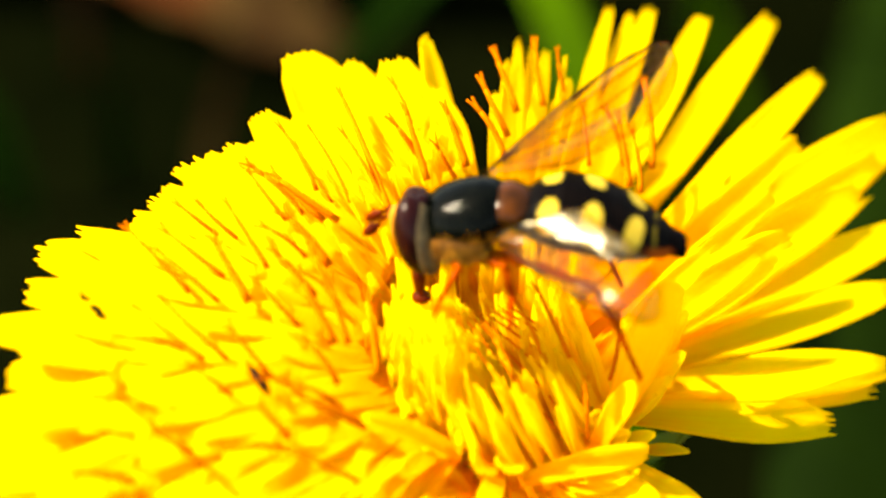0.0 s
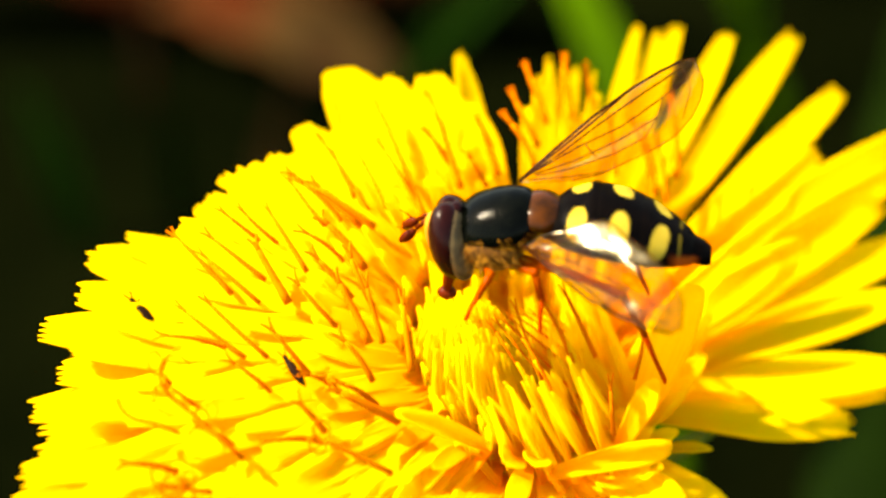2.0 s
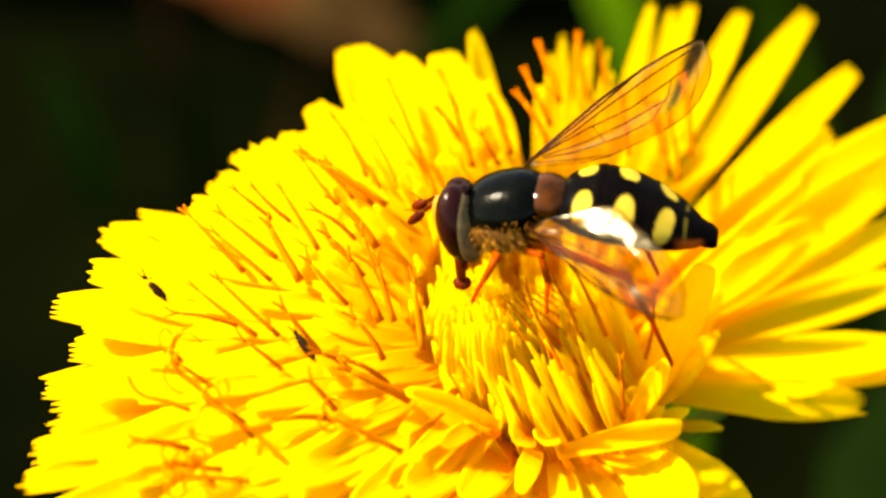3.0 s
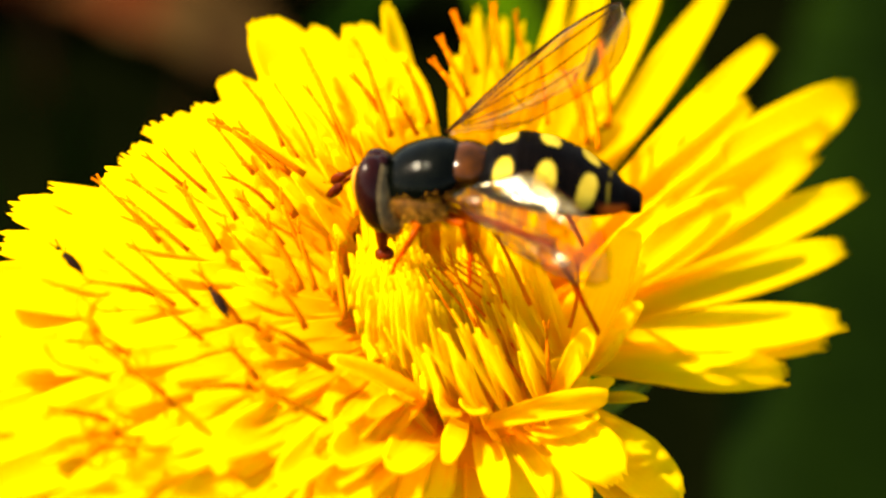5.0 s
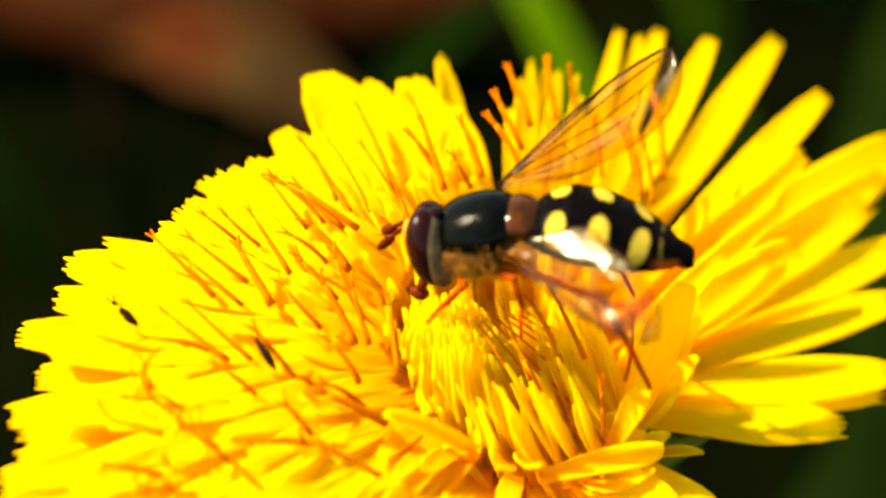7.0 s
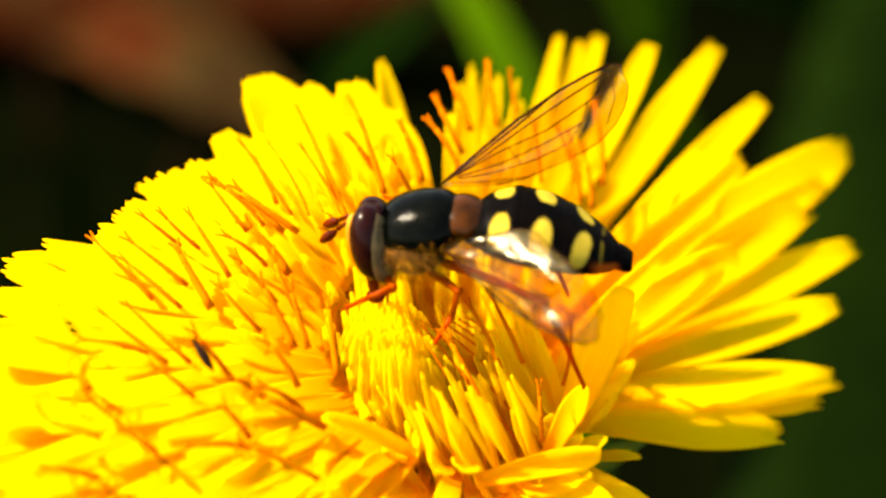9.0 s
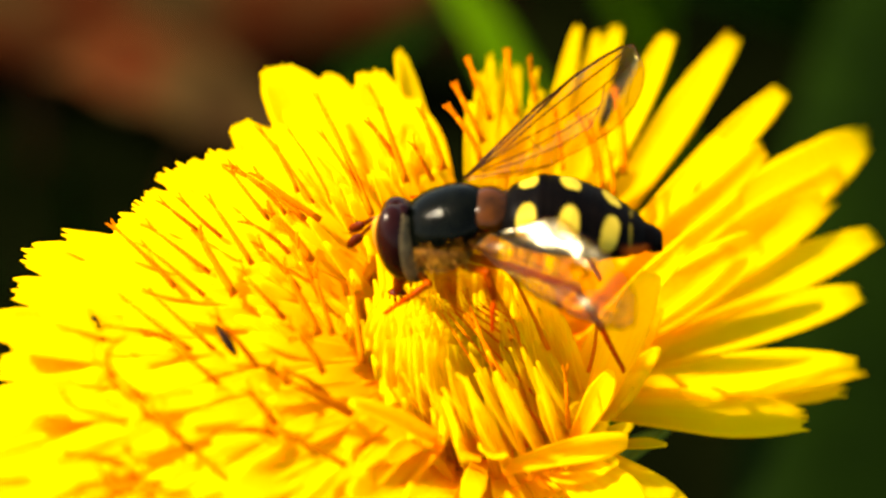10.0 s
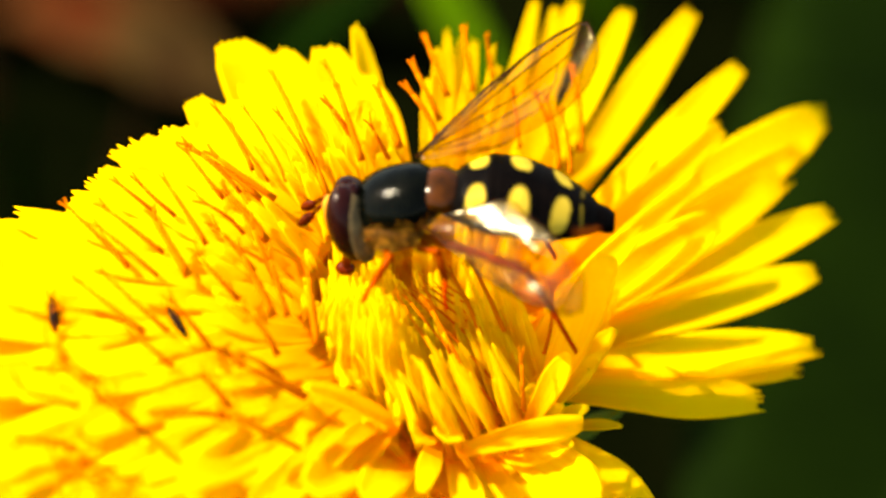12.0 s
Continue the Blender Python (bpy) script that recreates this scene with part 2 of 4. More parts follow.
def crown(x, y):
    """Height of the head's surface, which leans towards the viewer and falls off on the shaded side."""
    x, y = x - CENTRE.x, y - CENTRE.y
    return 5.87 - 0.316 * x + 0.377 * y - 0.0163 * x * x + 0.0221 * x * y - 0.0159 * y * y


def on_crown(az, reach, over=0.0):
    x, y = CENTRE.x + reach * math.cos(radians(az)), CENTRE.y + reach * math.sin(radians(az))
    return Vector((x, y, crown(x, y) + over))


def petal(tip, width, bulge=0.6, roll=0.0, swing=0.0, foot=2.8, low=0.9, base=None, cup=0.1, teeth=0.18, sway=0.0, taper=0.0, puff=0.0, neck=0.42, name="petal", mat=None, nu=12):
    """One strap-shaped petal, from the disc out to its five-toothed tip."""
    tip = Vector(tip)
    a = math.atan2(tip.y - CENTRE.y, tip.x - CENTRE.x) + radians(swing)
    out = Vector((math.cos(a), math.sin(a), 0))
    base = Vector(base) if base else CENTRE + out * foot + Vector((0, 0, low))
    along = (tip - base).normalized()
    over = FACING.cross(along).normalized()
    mid = base * 0.45 + tip * 0.55 + FACING * bulge + over * sway + out * puff
    nv, rows = 10, []
    ragged, nicks = rng.uniform(0.5, 1.6), [rng.uniform(0.1, 1.0) for _ in range(11)]
    phase, lop = rng.uniform(0, 6.28), rng.uniform(-0.12, 0.12)
    for i in range(nu + 1):
        u = i / nu
        p = bezier(base, mid, tip, u)
        d = ((mid - base) * (1 - u) + (tip - mid) * u).normalized()
        side = d.cross(FACING)
        side = side.normalized() if side.length > 0.05 else -over
        side = Quaternion(d, radians(roll * u)) @ side
        nor = side.cross(d)
        w = width * (neck + (1 - neck) * min(1, u / 0.6) ** 0.9) * (1 - 0.5 * max(0, (u - 0.62) / 0.38) ** 2) * (1 - taper * u * u) * (1 + 0.05 * math.sin(7 * u + phase))
        row = []
        for j in range(nv + 1):
            v = 2 * j / nv - 1
            q = p + side * ((v + lop * u * u) * w / 2) + nor * (cup * w * (v * v - 0.4) + (0.022 * w if j % 2 else -0.01 * w) * min(1, 2 * u) + 0.03 * w * math.sin(5 * u + 2 * v + phase))
            if i == nu:
                q = q + d * ((teeth if j % 2 else -teeth * 0.5) * nicks[j] * ragged - (0.12 + lop) * v * v * w)
            row.append((q, nor))
        rows.append(row)
    bm = bmesh.new()
    sheet(bm, rows, 0.07)
    return part(name, bm, mat or PETAL, dandelion)


# The large petals one by one: tip, width, bulge, roll, swing of the foot.
# Petals beyond the fly, towards the sun.
FAR_LEFT = (
    (-5.35, 6.3, 8.5, 3.1, 0.8, 0, 0), (-3.4, 6.0, 8.3, 1.9, 0.6, 0, 0), (-1.8, 6.1, 8.4, 2.6, 0.5, 0, 0), (-0.7, 7.1, 8.4, 1.3, 0.4, 25, 0),
    (-6.5, 3.5, 7.9, 2.3, 0.8, 0, 0), (-5.7, 2.9, 7.5, 2.2, 0.8, 0, 0), (-7.5, 1.8, 7.8, 2.2, 0.8, 0, 0), (-8.7, 1.0, 7.7, 2.2, 0.8, 0, 0),
    (-9.6, -0.2, 7.3, 2.0, 0.8, 0, 0), (-10.4, -1.6, 7.4, 2.3, 0.8, 0, 0), (-4.3, 5.2, 7.5, 2.6, 0.6, 0, 0), (-2.6, 5.0, 7.6, 2.6, 0.5, 0, 0),
    (-0.3, 3.8, 7.7, 2.0, 0.3, 0, 0), (-8.1, 0.9, 7.2, 2.2, 0.6, 0, 0),
)
# Petals beyond the fly's tail.
FAR_RIGHT = (
    (2.6, 7.3, 8.1, 1.0, 0.3, 10, 0), (3.1, 7.5, 7.7, 0.8, 0.3, -10, 0), (3.6, 7.4, 7.7, 1.0, 0.3, 15, 0), (4.3, 6.9, 8.0, 0.5, 0.3, 40, 0),
    (6.0, 10.2, 7.7, 1.2, 0.5, 0, 0), (6.8, 10.4, 7.3, 1.1, 0.5, 0, 0), (7.5, 10.4, 7.5, 1.6, 0.6, 0, 0), (9.5, 10.6, 7.1, 1.9, 0.8, 0, 0),
    (12.1, 11.3, 6.5, 2.3, 0.8, 0, 0), (13.8, 9.1, 5.5, 2.2, 0.9, 0, 0), (11.0, 5.1, 6.2, 1.5, 0.3, 0, 0),
    (2.2, 6.2, 8.2, 1.0, 0.2, 20, 0), (1.8, 4.6, 8.1, 0.9, 0.2, -15, 0),
)
# Petals on the shaded side, spread flat.
SIDE = (
    (16.9, 8.4, 3.9, 3.7, 1.0, 10, 0), (15.9, 6.8, 3.5, 2.2, 0.8, 22, 0), (15.0, 4.9, 3.6, 2.6, 0.8, 22, 0), (12.6, 5.1, 5.7, 1.7, 0.6, 30, 0),
    (16.9, 4.4, 2.2, 2.5, 0.7, 0, 0), (16.1, 1.8, 1.6, 2.3, 0.7, 0, 0), (15.7, -1.2, 0.5, 2.5, 0.7, 0, 0), (15.0, -1.7, 0.0, 2.0, 0.5, 0, 0),
    (13.4, -3.6, 0.1, 2.7, 0.7, 0, 0), (12.1, 1.4, 4.4, 2.8, 0.5, 28, 0), (11.5, 2.3, 5.5, 1.5, 0.4, 35, 0), (9.1, -0.7, 5.7, 1.4, 0.3, 25, 0),
    (11.0, 0.8, 4.3, 2.0, 0.4, 30, 0),
)
# Petals bending down towards the viewer.
NEAR = (
    (9.5, -8.6, -1.2, 2.7, 0.8, 0, 0), (7.0, -9.6, 0.9, 2.6, 1.0, 0, 0), (9.0, -9.3, -2.0, 2.4, 0.8, 0, 0), (5.7, -10.6, 0.2, 2.4, 1.2, 0, 0),
    (4.3, -10.9, 0.6, 2.2, 1.2, 0, 0), (3.0, -11.4, 1.7, 1.3, 1.0, 15, 0), (1.2, -12.5, -0.7, 1.3, 0.8, 0, 0), (2.5, -12.2, -0.9, 1.2, 0.8, 0, 0),
    (-0.2, -13.1, 1.8, 2.4, 1.2, 10, 0), (-1.7, -13.6, 2.3, 2.4, 1.2, -8, 0), (-2.6, -13.3, 3.2, 2.2, 1.1, 5, 0), (-2.3, -11.9, 4.2, 1.9, 0.8, 0, 0),
    (-4.0, -14.0, 2.9, 2.2, 1.0, 0, 0), (-0.4, -11.6, 3.4, 1.8, 0.6, 10, 0),
)
# Long petals towards the sunny near side.
NEAR_LEFT = (
    (-14.1, -14.3, 4.8, 2.4, 0.9, 0, 0), (-14.6, -12.8, 5.1, 2.0, 0.9, 0, 0), (-14.4, -11.6, 5.4, 2.2, 0.9, 0, 0), (-12.6, -14.8, 4.0, 2.0, 0.8, 0, 0),
    (-11.3, -14.9, 4.4, 2.0, 0.8, 0, 0), (-9.0, -13.6, 4.9, 2.0, 0.8, 10, 0), (-6.2, -12.4, 4.9, 1.9, 0.7, 0, 0), (-7.9, -14.7, 4.0, 2.0, 0.9, 0, 0),
    (-6.2, -14.5, 3.4, 2.0, 1.0, 0, 0), (-12.2, -12.3, 5.8, 2.0, 0.7, 0, 0), (-9.8, -15.7, 3.3, 2.4, 1.0, 0, 0), (-4.0, -12.9, 4.1, 1.9, 0.8, 0, 0),
)
# Petals on the sunny side.
LEFT = (
    (-13.5, -2.2, 6.5, 2.7, 0.9, 0, 0), (-14.4, -5.9, 6.6, 2.6, 0.9, 0, 0), (-13.5, -4.3, 6.8, 2.4, 0.8, 0, 0), (-13.7, -7.6, 6.2, 2.4, 0.8, 0, 0),
    (-14.5, -8.8, 5.6, 2.4, 0.8, 0, 0), (-13.8, -9.9, 5.6, 2.4, 0.8, 0, 0), (-12.1, -1.5, 6.7, 2.2, 0.8, 0, 0), (-14.0, -10.9, 5.4, 2.2, 0.8, 0, 0),
    (-13.3, -7.0, 6.9, 2.2, 0.8, 0, 0), (-12.3, -5.9, 7.2, 2.2, 0.8, 0, 0), (-13.1, -9.4, 6.4, 2.2, 0.8, 0, 0),
)
for ring, teeth, slim, arch, foot, low in ((FAR_LEFT, 0.34, 0.95, 0.4, 3.5, 3.5), (FAR_RIGHT, 0.32, 0.62, 0.4, 3.5, 2.2), (SIDE, 0.4, 0.74, 0.4, 2.8, 1.2),
                                             (NEAR, 0.15, 0.9, 1.0, 2.8, 0.9), (NEAR_LEFT, 0.25, 0.8, 0.3, 3.5, 3.0), (LEFT, 0.38, 0.85, 0.3, 3.5, 3.8)):
    for x, y, z, width, bulge, roll, swing in ring:
        petal((x, y, z), width * slim, bulge * arch, roll, swing, foot=foot, low=low, teeth=teeth)


def rim(az):
    """How far the head reaches at an azimuth."""
    return float(np.interp(az % 360, (0, 45, 75, 95, 120, 150, 180, 215, 240, 265, 300, 330, 360), (13, 19, 13, 11, 12, 13.5, 16, 18, 14, 10, 8.5, 9.5, 13)))


# Rows of shorter petals that overlap towards the middle, dense on the sunny half of the head.
for count, share, over, width in ((26, 0.97, -0.34, 1.6), (26, 0.88, -0.3, 1.5), (28, 0.76, -0.3, 1.25), (28, 0.62, -0.32, 1.0), (26, 0.5, -0.4, 0.8)):
    for k in range(count):
        az = 103 + (k + rng.uniform(0.2, 0.8)) * 140 / count
        share = min(share, 0.86) if az < 155 else share
        petal(on_crown(az, rim(az) * share * rng.uniform(0.92, 1.04), over + rng.uniform(-0.06, 0.06)), width * rng.uniform(0.85, 1.1), rng.uniform(0.0, 0.2), rng.uniform(-8, 8), rng.uniform(-6, 6),
              base=on_crown(az + rng.uniform(-5, 5), 4.2, over - 1.3), teeth=0.22, sway=rng.uniform(-0.25, 0.25), cup=0.05, taper=0.3, neck=0.75)
# Slim florets that rise out of the hollow round the brush.
for k in range(30):
    az, r = 102 + 95 * ((k * 0.618) % 1.0), rng.uniform(4.2, 6.4)
    petal(on_crown(az, r + rng.uniform(0.8, 1.8), rng.uniform(-0.4, 0.1)), rng.uniform(0.6, 1.0), 0.1, rng.uniform(-25, 25), base=on_crown(az, r - 1.0, -2.6), cup=0.2, teeth=0.04, taper=0.4, name="floret", mat=FLORET, nu=8)
for k in range(44):
    az, r = 88 + 165 * ((k * 0.618) % 1.0), rng.uniform(3.2, 4.6)
    petal(on_crown(az, r + rng.uniform(0.1, 0.6), rng.uniform(-1.0, -0.4)), rng.uniform(0.5, 0.8), 0.1, rng.uniform(-25, 25), base=on_crown(az, r - 0.3, -4.2), cup=0.2, teeth=0.04, taper=0.5, name="floret", mat=FLORET, nu=8)
# Short folded petals curling over the near rim of the disc.
for k in range(4):
    az = 242 + k * 8 + rng.uniform(-3, 3)
    petal(on_crown(az, rim(az) * rng.uniform(0.65, 0.9), rng.uniform(-0.5, -0.1)), rng.uniform(0.9, 1.3), rng.uniform(0.3, 0.6), rng.uniform(-10, 10), rng.uniform(-6, 6), foot=3.2, low=1.8, cup=0.06, teeth=0.12, sway=rng.uniform(-0.2, 0.2), taper=0.3)
petal((2.2, -9.3, 3.7), 1.0, 0.6, 10, foot=3.2, low=2.0, cup=0.15, teeth=0.03)
petal((1.2, -9.4, 3.9), 1.1, 0.6, -10, foot=3.2, low=2.0, cup=0.15, teeth=0.05)
petal((6.9, -7.0, 2.4), 1.0, 0.4, 55, base=(2.6, -8.4, 2.3), cup=0.28, teeth=0.06)
petal((-2.4, -9.2, 6.0), 0.95, 0.3, 10, base=(0.6, -8.0, 3.2), cup=0.25, teeth=0.04, taper=0.2)
# Upright petals and florets on the shaded side, round the fly's tail.
petal((7.6, -4.3, 7.4), 1.55, -0.2, 8, base=(5.7, -5.6, 2.0), cup=0.08, teeth=0.1)
petal((6.3, -6.0, 4.6), 1.0, 0.2, -15, base=(5.0, -6.6, 1.6), teeth=0.06, taper=0.3)
for k in range(24):
    az = -38 + 66 * ((k * 0.618) % 1.0)
    r = rng.uniform(3.8, 7.0)
    petal(on_crown(az, r, rng.uniform(-1.6, -0.5)), rng.uniform(0.6, 1.1), rng.uniform(-0.2, 0.3), rng.uniform(-30, 30), foot=r * 0.72, low=0.4, cup=0.22, teeth=0.03, taper=0.5, name="floret", mat=FLORET, nu=9)
for k in range(10):
    az = 62 + 2.4 * k + rng.uniform(-1.5, 1.5)
    petal(on_crown(az, rng.uniform(8.5, 11.0), rng.uniform(-0.4, 0.2)), rng.uniform(0.8, 1.4), 0.3, rng.uniform(-25, 25), foot=4.5, low=1.6, taper=0.25, mat=FLORET)
# The closed florets in the middle: a brush that leans over towards the sun.
BRUSH = Vector((-0.1, -4.7, 6.4))
for k in range(170):
    r, az = 2.7 * math.sqrt((k + 0.5) / 170), k * 137.5
    off = Vector((math.cos(radians(az)), math.sin(radians(az)), 0)) * r
    top = BRUSH + off * 0.62 + Vector((0, 0, rng.uniform(-0.22, 0.1) - 0.05 * r * r - 0.45 * max(0.0, off.x)))
    petal(top, rng.uniform(0.46, 0.66), 0.0, rng.uniform(-20, 20), base=CENTRE + off + Vector((-0.8, -0.9, 1.0)), cup=0.2, teeth=0.03, sway=rng.uniform(-0.15, 0.15), taper=0.6, puff=0.2 * r, name="floret", mat=FLORET, nu=7)
# Opening florets that lean in from the near and shaded sides of the brush.
for k in range(70):
    az, r = -112 + 150 * ((k * 0.618) % 1.0), rng.uniform(2.6, 4.4)
    foot = CENTRE + Vector((r * math.cos(radians(az)) - 0.3, r * math.sin(radians(az)) - 0.3, 1.4))
    petal(foot + Vector((rng.uniform(-2.0, -0.9), rng.uniform(0.1, 1.1), rng.uniform(2.6, 4.4))), rng.uniform(0.3, 0.5), 0.1, rng.uniform(-30, 30), base=foot, cup=0.18, teeth=0.04, sway=rng.uniform(-0.35, 0.35), taper=0.5, name="floret", mat=FLORET, nu=8)

# Florets that fill the shaded side of the brush.
for k in range(60):
    az, r = -75 + 170 * ((k * 0.618) % 1.0), rng.uniform(0.6, 3.2)
    foot = CENTRE + Vector((r * math.cos(radians(az)), r * math.sin(radians(az)), 1.4))
    petal(foot + Vector((rng.uniform(-1.3, -0.5), rng.uniform(-0.2, 0.7), rng.uniform(3.3, 4.3) - 0.3 * r)), rng.uniform(0.45, 0.7), 0.1, rng.uniform(-20, 20), base=foot, cup=0.18, teeth=0.04, sway=rng.uniform(-0.2, 0.2), taper=0.5, name="floret", mat=FLORET, nu=8)


def style(foot, tip, fork=0.1, thick=0.08):
    """A pollen-covered style whose two arms part and curl at the tip."""
    base, tip = Vector(foot), Vector(tip)
    over = FACING.cross(tip - base).normalized()
    mid = (base + tip) / 2 + FACING * 0.15 + over * rng.uniform(-0.15, 0.15)
    bm = bmesh.new()
    tube(bm, [bezier(base, mid, tip, u / 6) for u in range(7)], [thick * (1.25 - 0.45 * u / 6) for u in range(7)])
    d = (tip - mid).normalized()
    for s in (-1, 1):
        side = (over * s + FACING * 0.25).normalized()
        curly = fork > 0.4
        pts, p, ang, count = [], tip.copy(), 0.09 + 0.5 * fork, 13 if curly else 7
        for i in range(count):
            pts.append(p.copy())
            p = p + (d * math.cos(ang) + side * math.sin(ang)) * (0.17 if curly else 0.1)
            ang += fork * (0.62 if curly else rng.uniform(0.5, 1.0))
        tube(bm, pts, [thick * 0.7 * (1 - 0.55 * i / count) for i in range(count)], 5)
    return part("style", bm, STYLE, dandelion)


# Styles: foot x, y and tip x, y on the crown, fork, thickness.
STYLES_FAR = (
    (-1.75, -0.93, -3.52, 3.42, 0.03, 0.1), (-1.95, -0.45, -3.26, 1.31, 0.03, 0.07), (-3.12, -0.56, -4.45, 1.60, 0.03, 0.05), (-4.27, -0.08, -5.42, 1.64, 0.03, 0.07),
    (-3.71, -0.60, -4.89, 0.79, 0.03, 0.05), (-0.55, 0.72, -1.27, 2.54, 0.05, 0.11), (-0.83, 1.61, -1.58, 1.98, 0.04, 0.1), (-1.16, 3.28, -1.64, 3.88, 0.03, 0.06),
    (0.40, 0.97, -0.15, 1.11, 0.12, 0.07), (0.80, 1.51, 0.13, 2.73, 0.05, 0.12), (-3.97, -1.40, -6.31, -0.13, 0.1, 0.09), (-3.49, -1.37, -5.42, -0.64, 0.1, 0.11),
    (-4.66, -1.18, -6.00, -0.49, 0.1, 0.07), (-5.23, -1.46, -6.39, -0.48, 0.1, 0.07),
)
STYLES_LEFT = (
    (-5.72, -3.51, -6.98, -2.02, 0.03, 0.08), (-6.83, -2.27, -7.89, -1.93, 0.03, 0.07), (-7.48, -2.12, -8.53, -1.94, 0.05, 0.07), (-7.12, -3.93, -8.92, -3.06, 0.08, 0.075),
    (-6.26, -4.85, -7.33, -3.58, 0.12, 0.13), (-7.26, -4.90, -9.05, -3.94, 0.05, 0.07), (-8.23, -4.55, -10.11, -3.00, 0.05, 0.08), (-4.60, -5.60, -5.83, -5.00, 0.15, 0.08),
    (-3.30, -7.41, -4.21, -6.92, 0.15, 0.1), (-3.46, -6.08, -4.49, -4.80, 0.12, 0.13), (-3.00, -6.00, -3.56, -4.84, 0.08, 0.1), (-3.73, -3.23, -5.02, -2.35, 0.15, 0.13),
    (-4.13, -4.43, -5.24, -3.88, 0.12, 0.09), (-4.50, -2.95, -5.66, -2.81, 0.1, 0.07), (-2.01, -6.84, -2.33, -5.30, 0.05, 0.1), (-3.40, -4.68, -4.15, -3.74, 0.1, 0.1),
)
STYLES_NEAR = (
    (-7.57, -7.10, -9.57, -6.23, 0.03, 0.07), (-6.83, -7.04, -8.75, -5.95, 0.06, 0.07), (-8.27, -6.76, -10.07, -7.18, 0.12, 0.06), (-6.66, -8.27, -7.77, -8.16, 0.15, 0.07),
    (-5.41, -7.52, -6.54, -6.91, 0.12, 0.09), (-4.43, -7.99, -5.30, -8.28, 0.08, 0.09), (-2.40, -8.58, -4.28, -8.70, 0.12, 0.16), (-3.14, -8.22, -4.17, -8.42, 0.06, 0.1),
    (-4.80, -9.39, -5.46, -9.38, 0.2, 0.1), (-7.76, -10.25, -8.75, -10.49, 0.3, 0.07), (-8.89, -9.47, -9.78, -9.53, 0.5, 0.07), (-9.90, -8.61, -10.29, -9.09, 0.7, 0.05),
    (-2.55, -10.66, -4.93, -10.66, 0.9, 0.09), (-8.32, -12.22, -9.88, -12.86, 0.95, 0.08), (-9.50, -11.34, -10.91, -11.87, 0.2, 0.1), (-4.75, -9.75, -6.29, -10.62, 0.03, 0.1),
)
STYLES_RIGHT = (
    (6.46, 1.99, 6.11, 3.55, 0.05, 0.1), (6.29, 2.80, 5.79, 3.72, 0.05, 0.09), (7.29, 2.99, 7.12, 5.27, 0.03, 0.11), (2.23, 3.12, 1.42, 4.17, 0.05, 0.11),
    (2.11, 2.14, 1.25, 3.06, 0.05, 0.11), (2.55, 4.32, 1.88, 5.64, 0.03, 0.11), (3.48, 4.79, 3.19, 6.32, 0.03, 0.11), (4.23, 5.69, 4.02, 5.93, 0.03, 0.07),
    (6.87, 1.88, 6.62, 3.07, 0.05, 0.08), (5.05, 2.45, 4.85, 3.60, 0.05, 0.07),
)
STYLES_MIDDLE = (
    (4.87, -7.16, 4.75, -6.44, 0.04, 0.07), (5.61, -5.11, 5.89, -3.93, 0.04, 0.07), (2.39, -6.09, 1.56, -4.82, 0.03, 0.07), (3.46, -5.21, 2.58, -4.35, 0.03, 0.08),
    (2.86, -6.70, 1.71, -5.57, 0.03, 0.07), (4.25, -4.78, 3.27, -3.76, 0.05, 0.08),
)
for ring in (STYLES_FAR, STYLES_LEFT, STYLES_NEAR, STYLES_RIGHT, STYLES_MIDDLE):
    for bx, by, tx, ty, fork, thick in ring:
        high = 0.5 if fork > 0.4 else 0.0
        style((bx, by, crown(bx, by) - 0.25 + high), (tx, ty, crown(tx, ty) + 0.75 + high), fork, thick)


def curled_style(foot, tip, radius, sweep, thick=0.06):
    """A style whose last arm rolls up into a hook or ring; a positive sweep turns to the right."""
    foot, tip = Vector(foot), Vector(tip)
    across, upward = Vector((1, 0, 0)), Vector((0, 0.64, 0.77))
    run = (tip - foot).normalized()
    start = math.atan2(run.dot(upward), run.dot(across))
    pts, p, n = [bezier(foot, (foot + tip) / 2 + FACING * 0.2, tip, u / 5) for u in range(5)], tip.copy(), 18
    for i in range(n + 1):
        pts.append(p.copy())
        a = start - radians(sweep) * (i + 0.5) / n
        p = p + (across * math.cos(a) + upward * math.sin(a)) * (radius * radians(abs(sweep)) / n)
    bm = bmesh.new()
    tube(bm, pts, [thick * (1.3 - 0.5 * i / len(pts)) for i in range(len(pts))], 6)
    return part("style", bm, STYLE, dandelion)


for foot, tip, radius, sweep in (((-7.3, -12.9, 5.5), (-9.5, -13.1, 6.0), 0.34, 330), ((-7.6, -12.7, 5.4), (-9.6, -13.25, 5.95), 0.30, -320), ((-7.3, -11.3, 5.9), (-9.8, -9.7, 7.3), 0.85, 130),
                                 ((-8.2, -10.7, 6.4), (-9.7, -9.8, 7.2), 0.6, 85), ((-7.3, -11.3, 5.9), (-8.7, -10.7, 6.9), 0.4, 110), ((-8.4, -13.2, 5.5), (-9.1, -12.6, 6.2), 0.22, 270),
                                 ((-9.4, -10.7, 6.5), (-10.8, -10.6, 7.0), 0.9, 60)):
    curled_style(foot, tip, radius, sweep)
for k in range(34):
    az, r = 45 + 100 * ((k * 0.618) % 1.0), rng.uniform(2.6, 6.0)
    petal(on_crown(az, r, rng.uniform(-1.5, -0.3)), rng.uniform(0.5, 0.9), 0.1, rng.uniform(-30, 30), foot=r * 0.8, low=0.8, cup=0.22, teeth=0.03, taper=0.5, name="floret", mat=FLORET, nu=8)
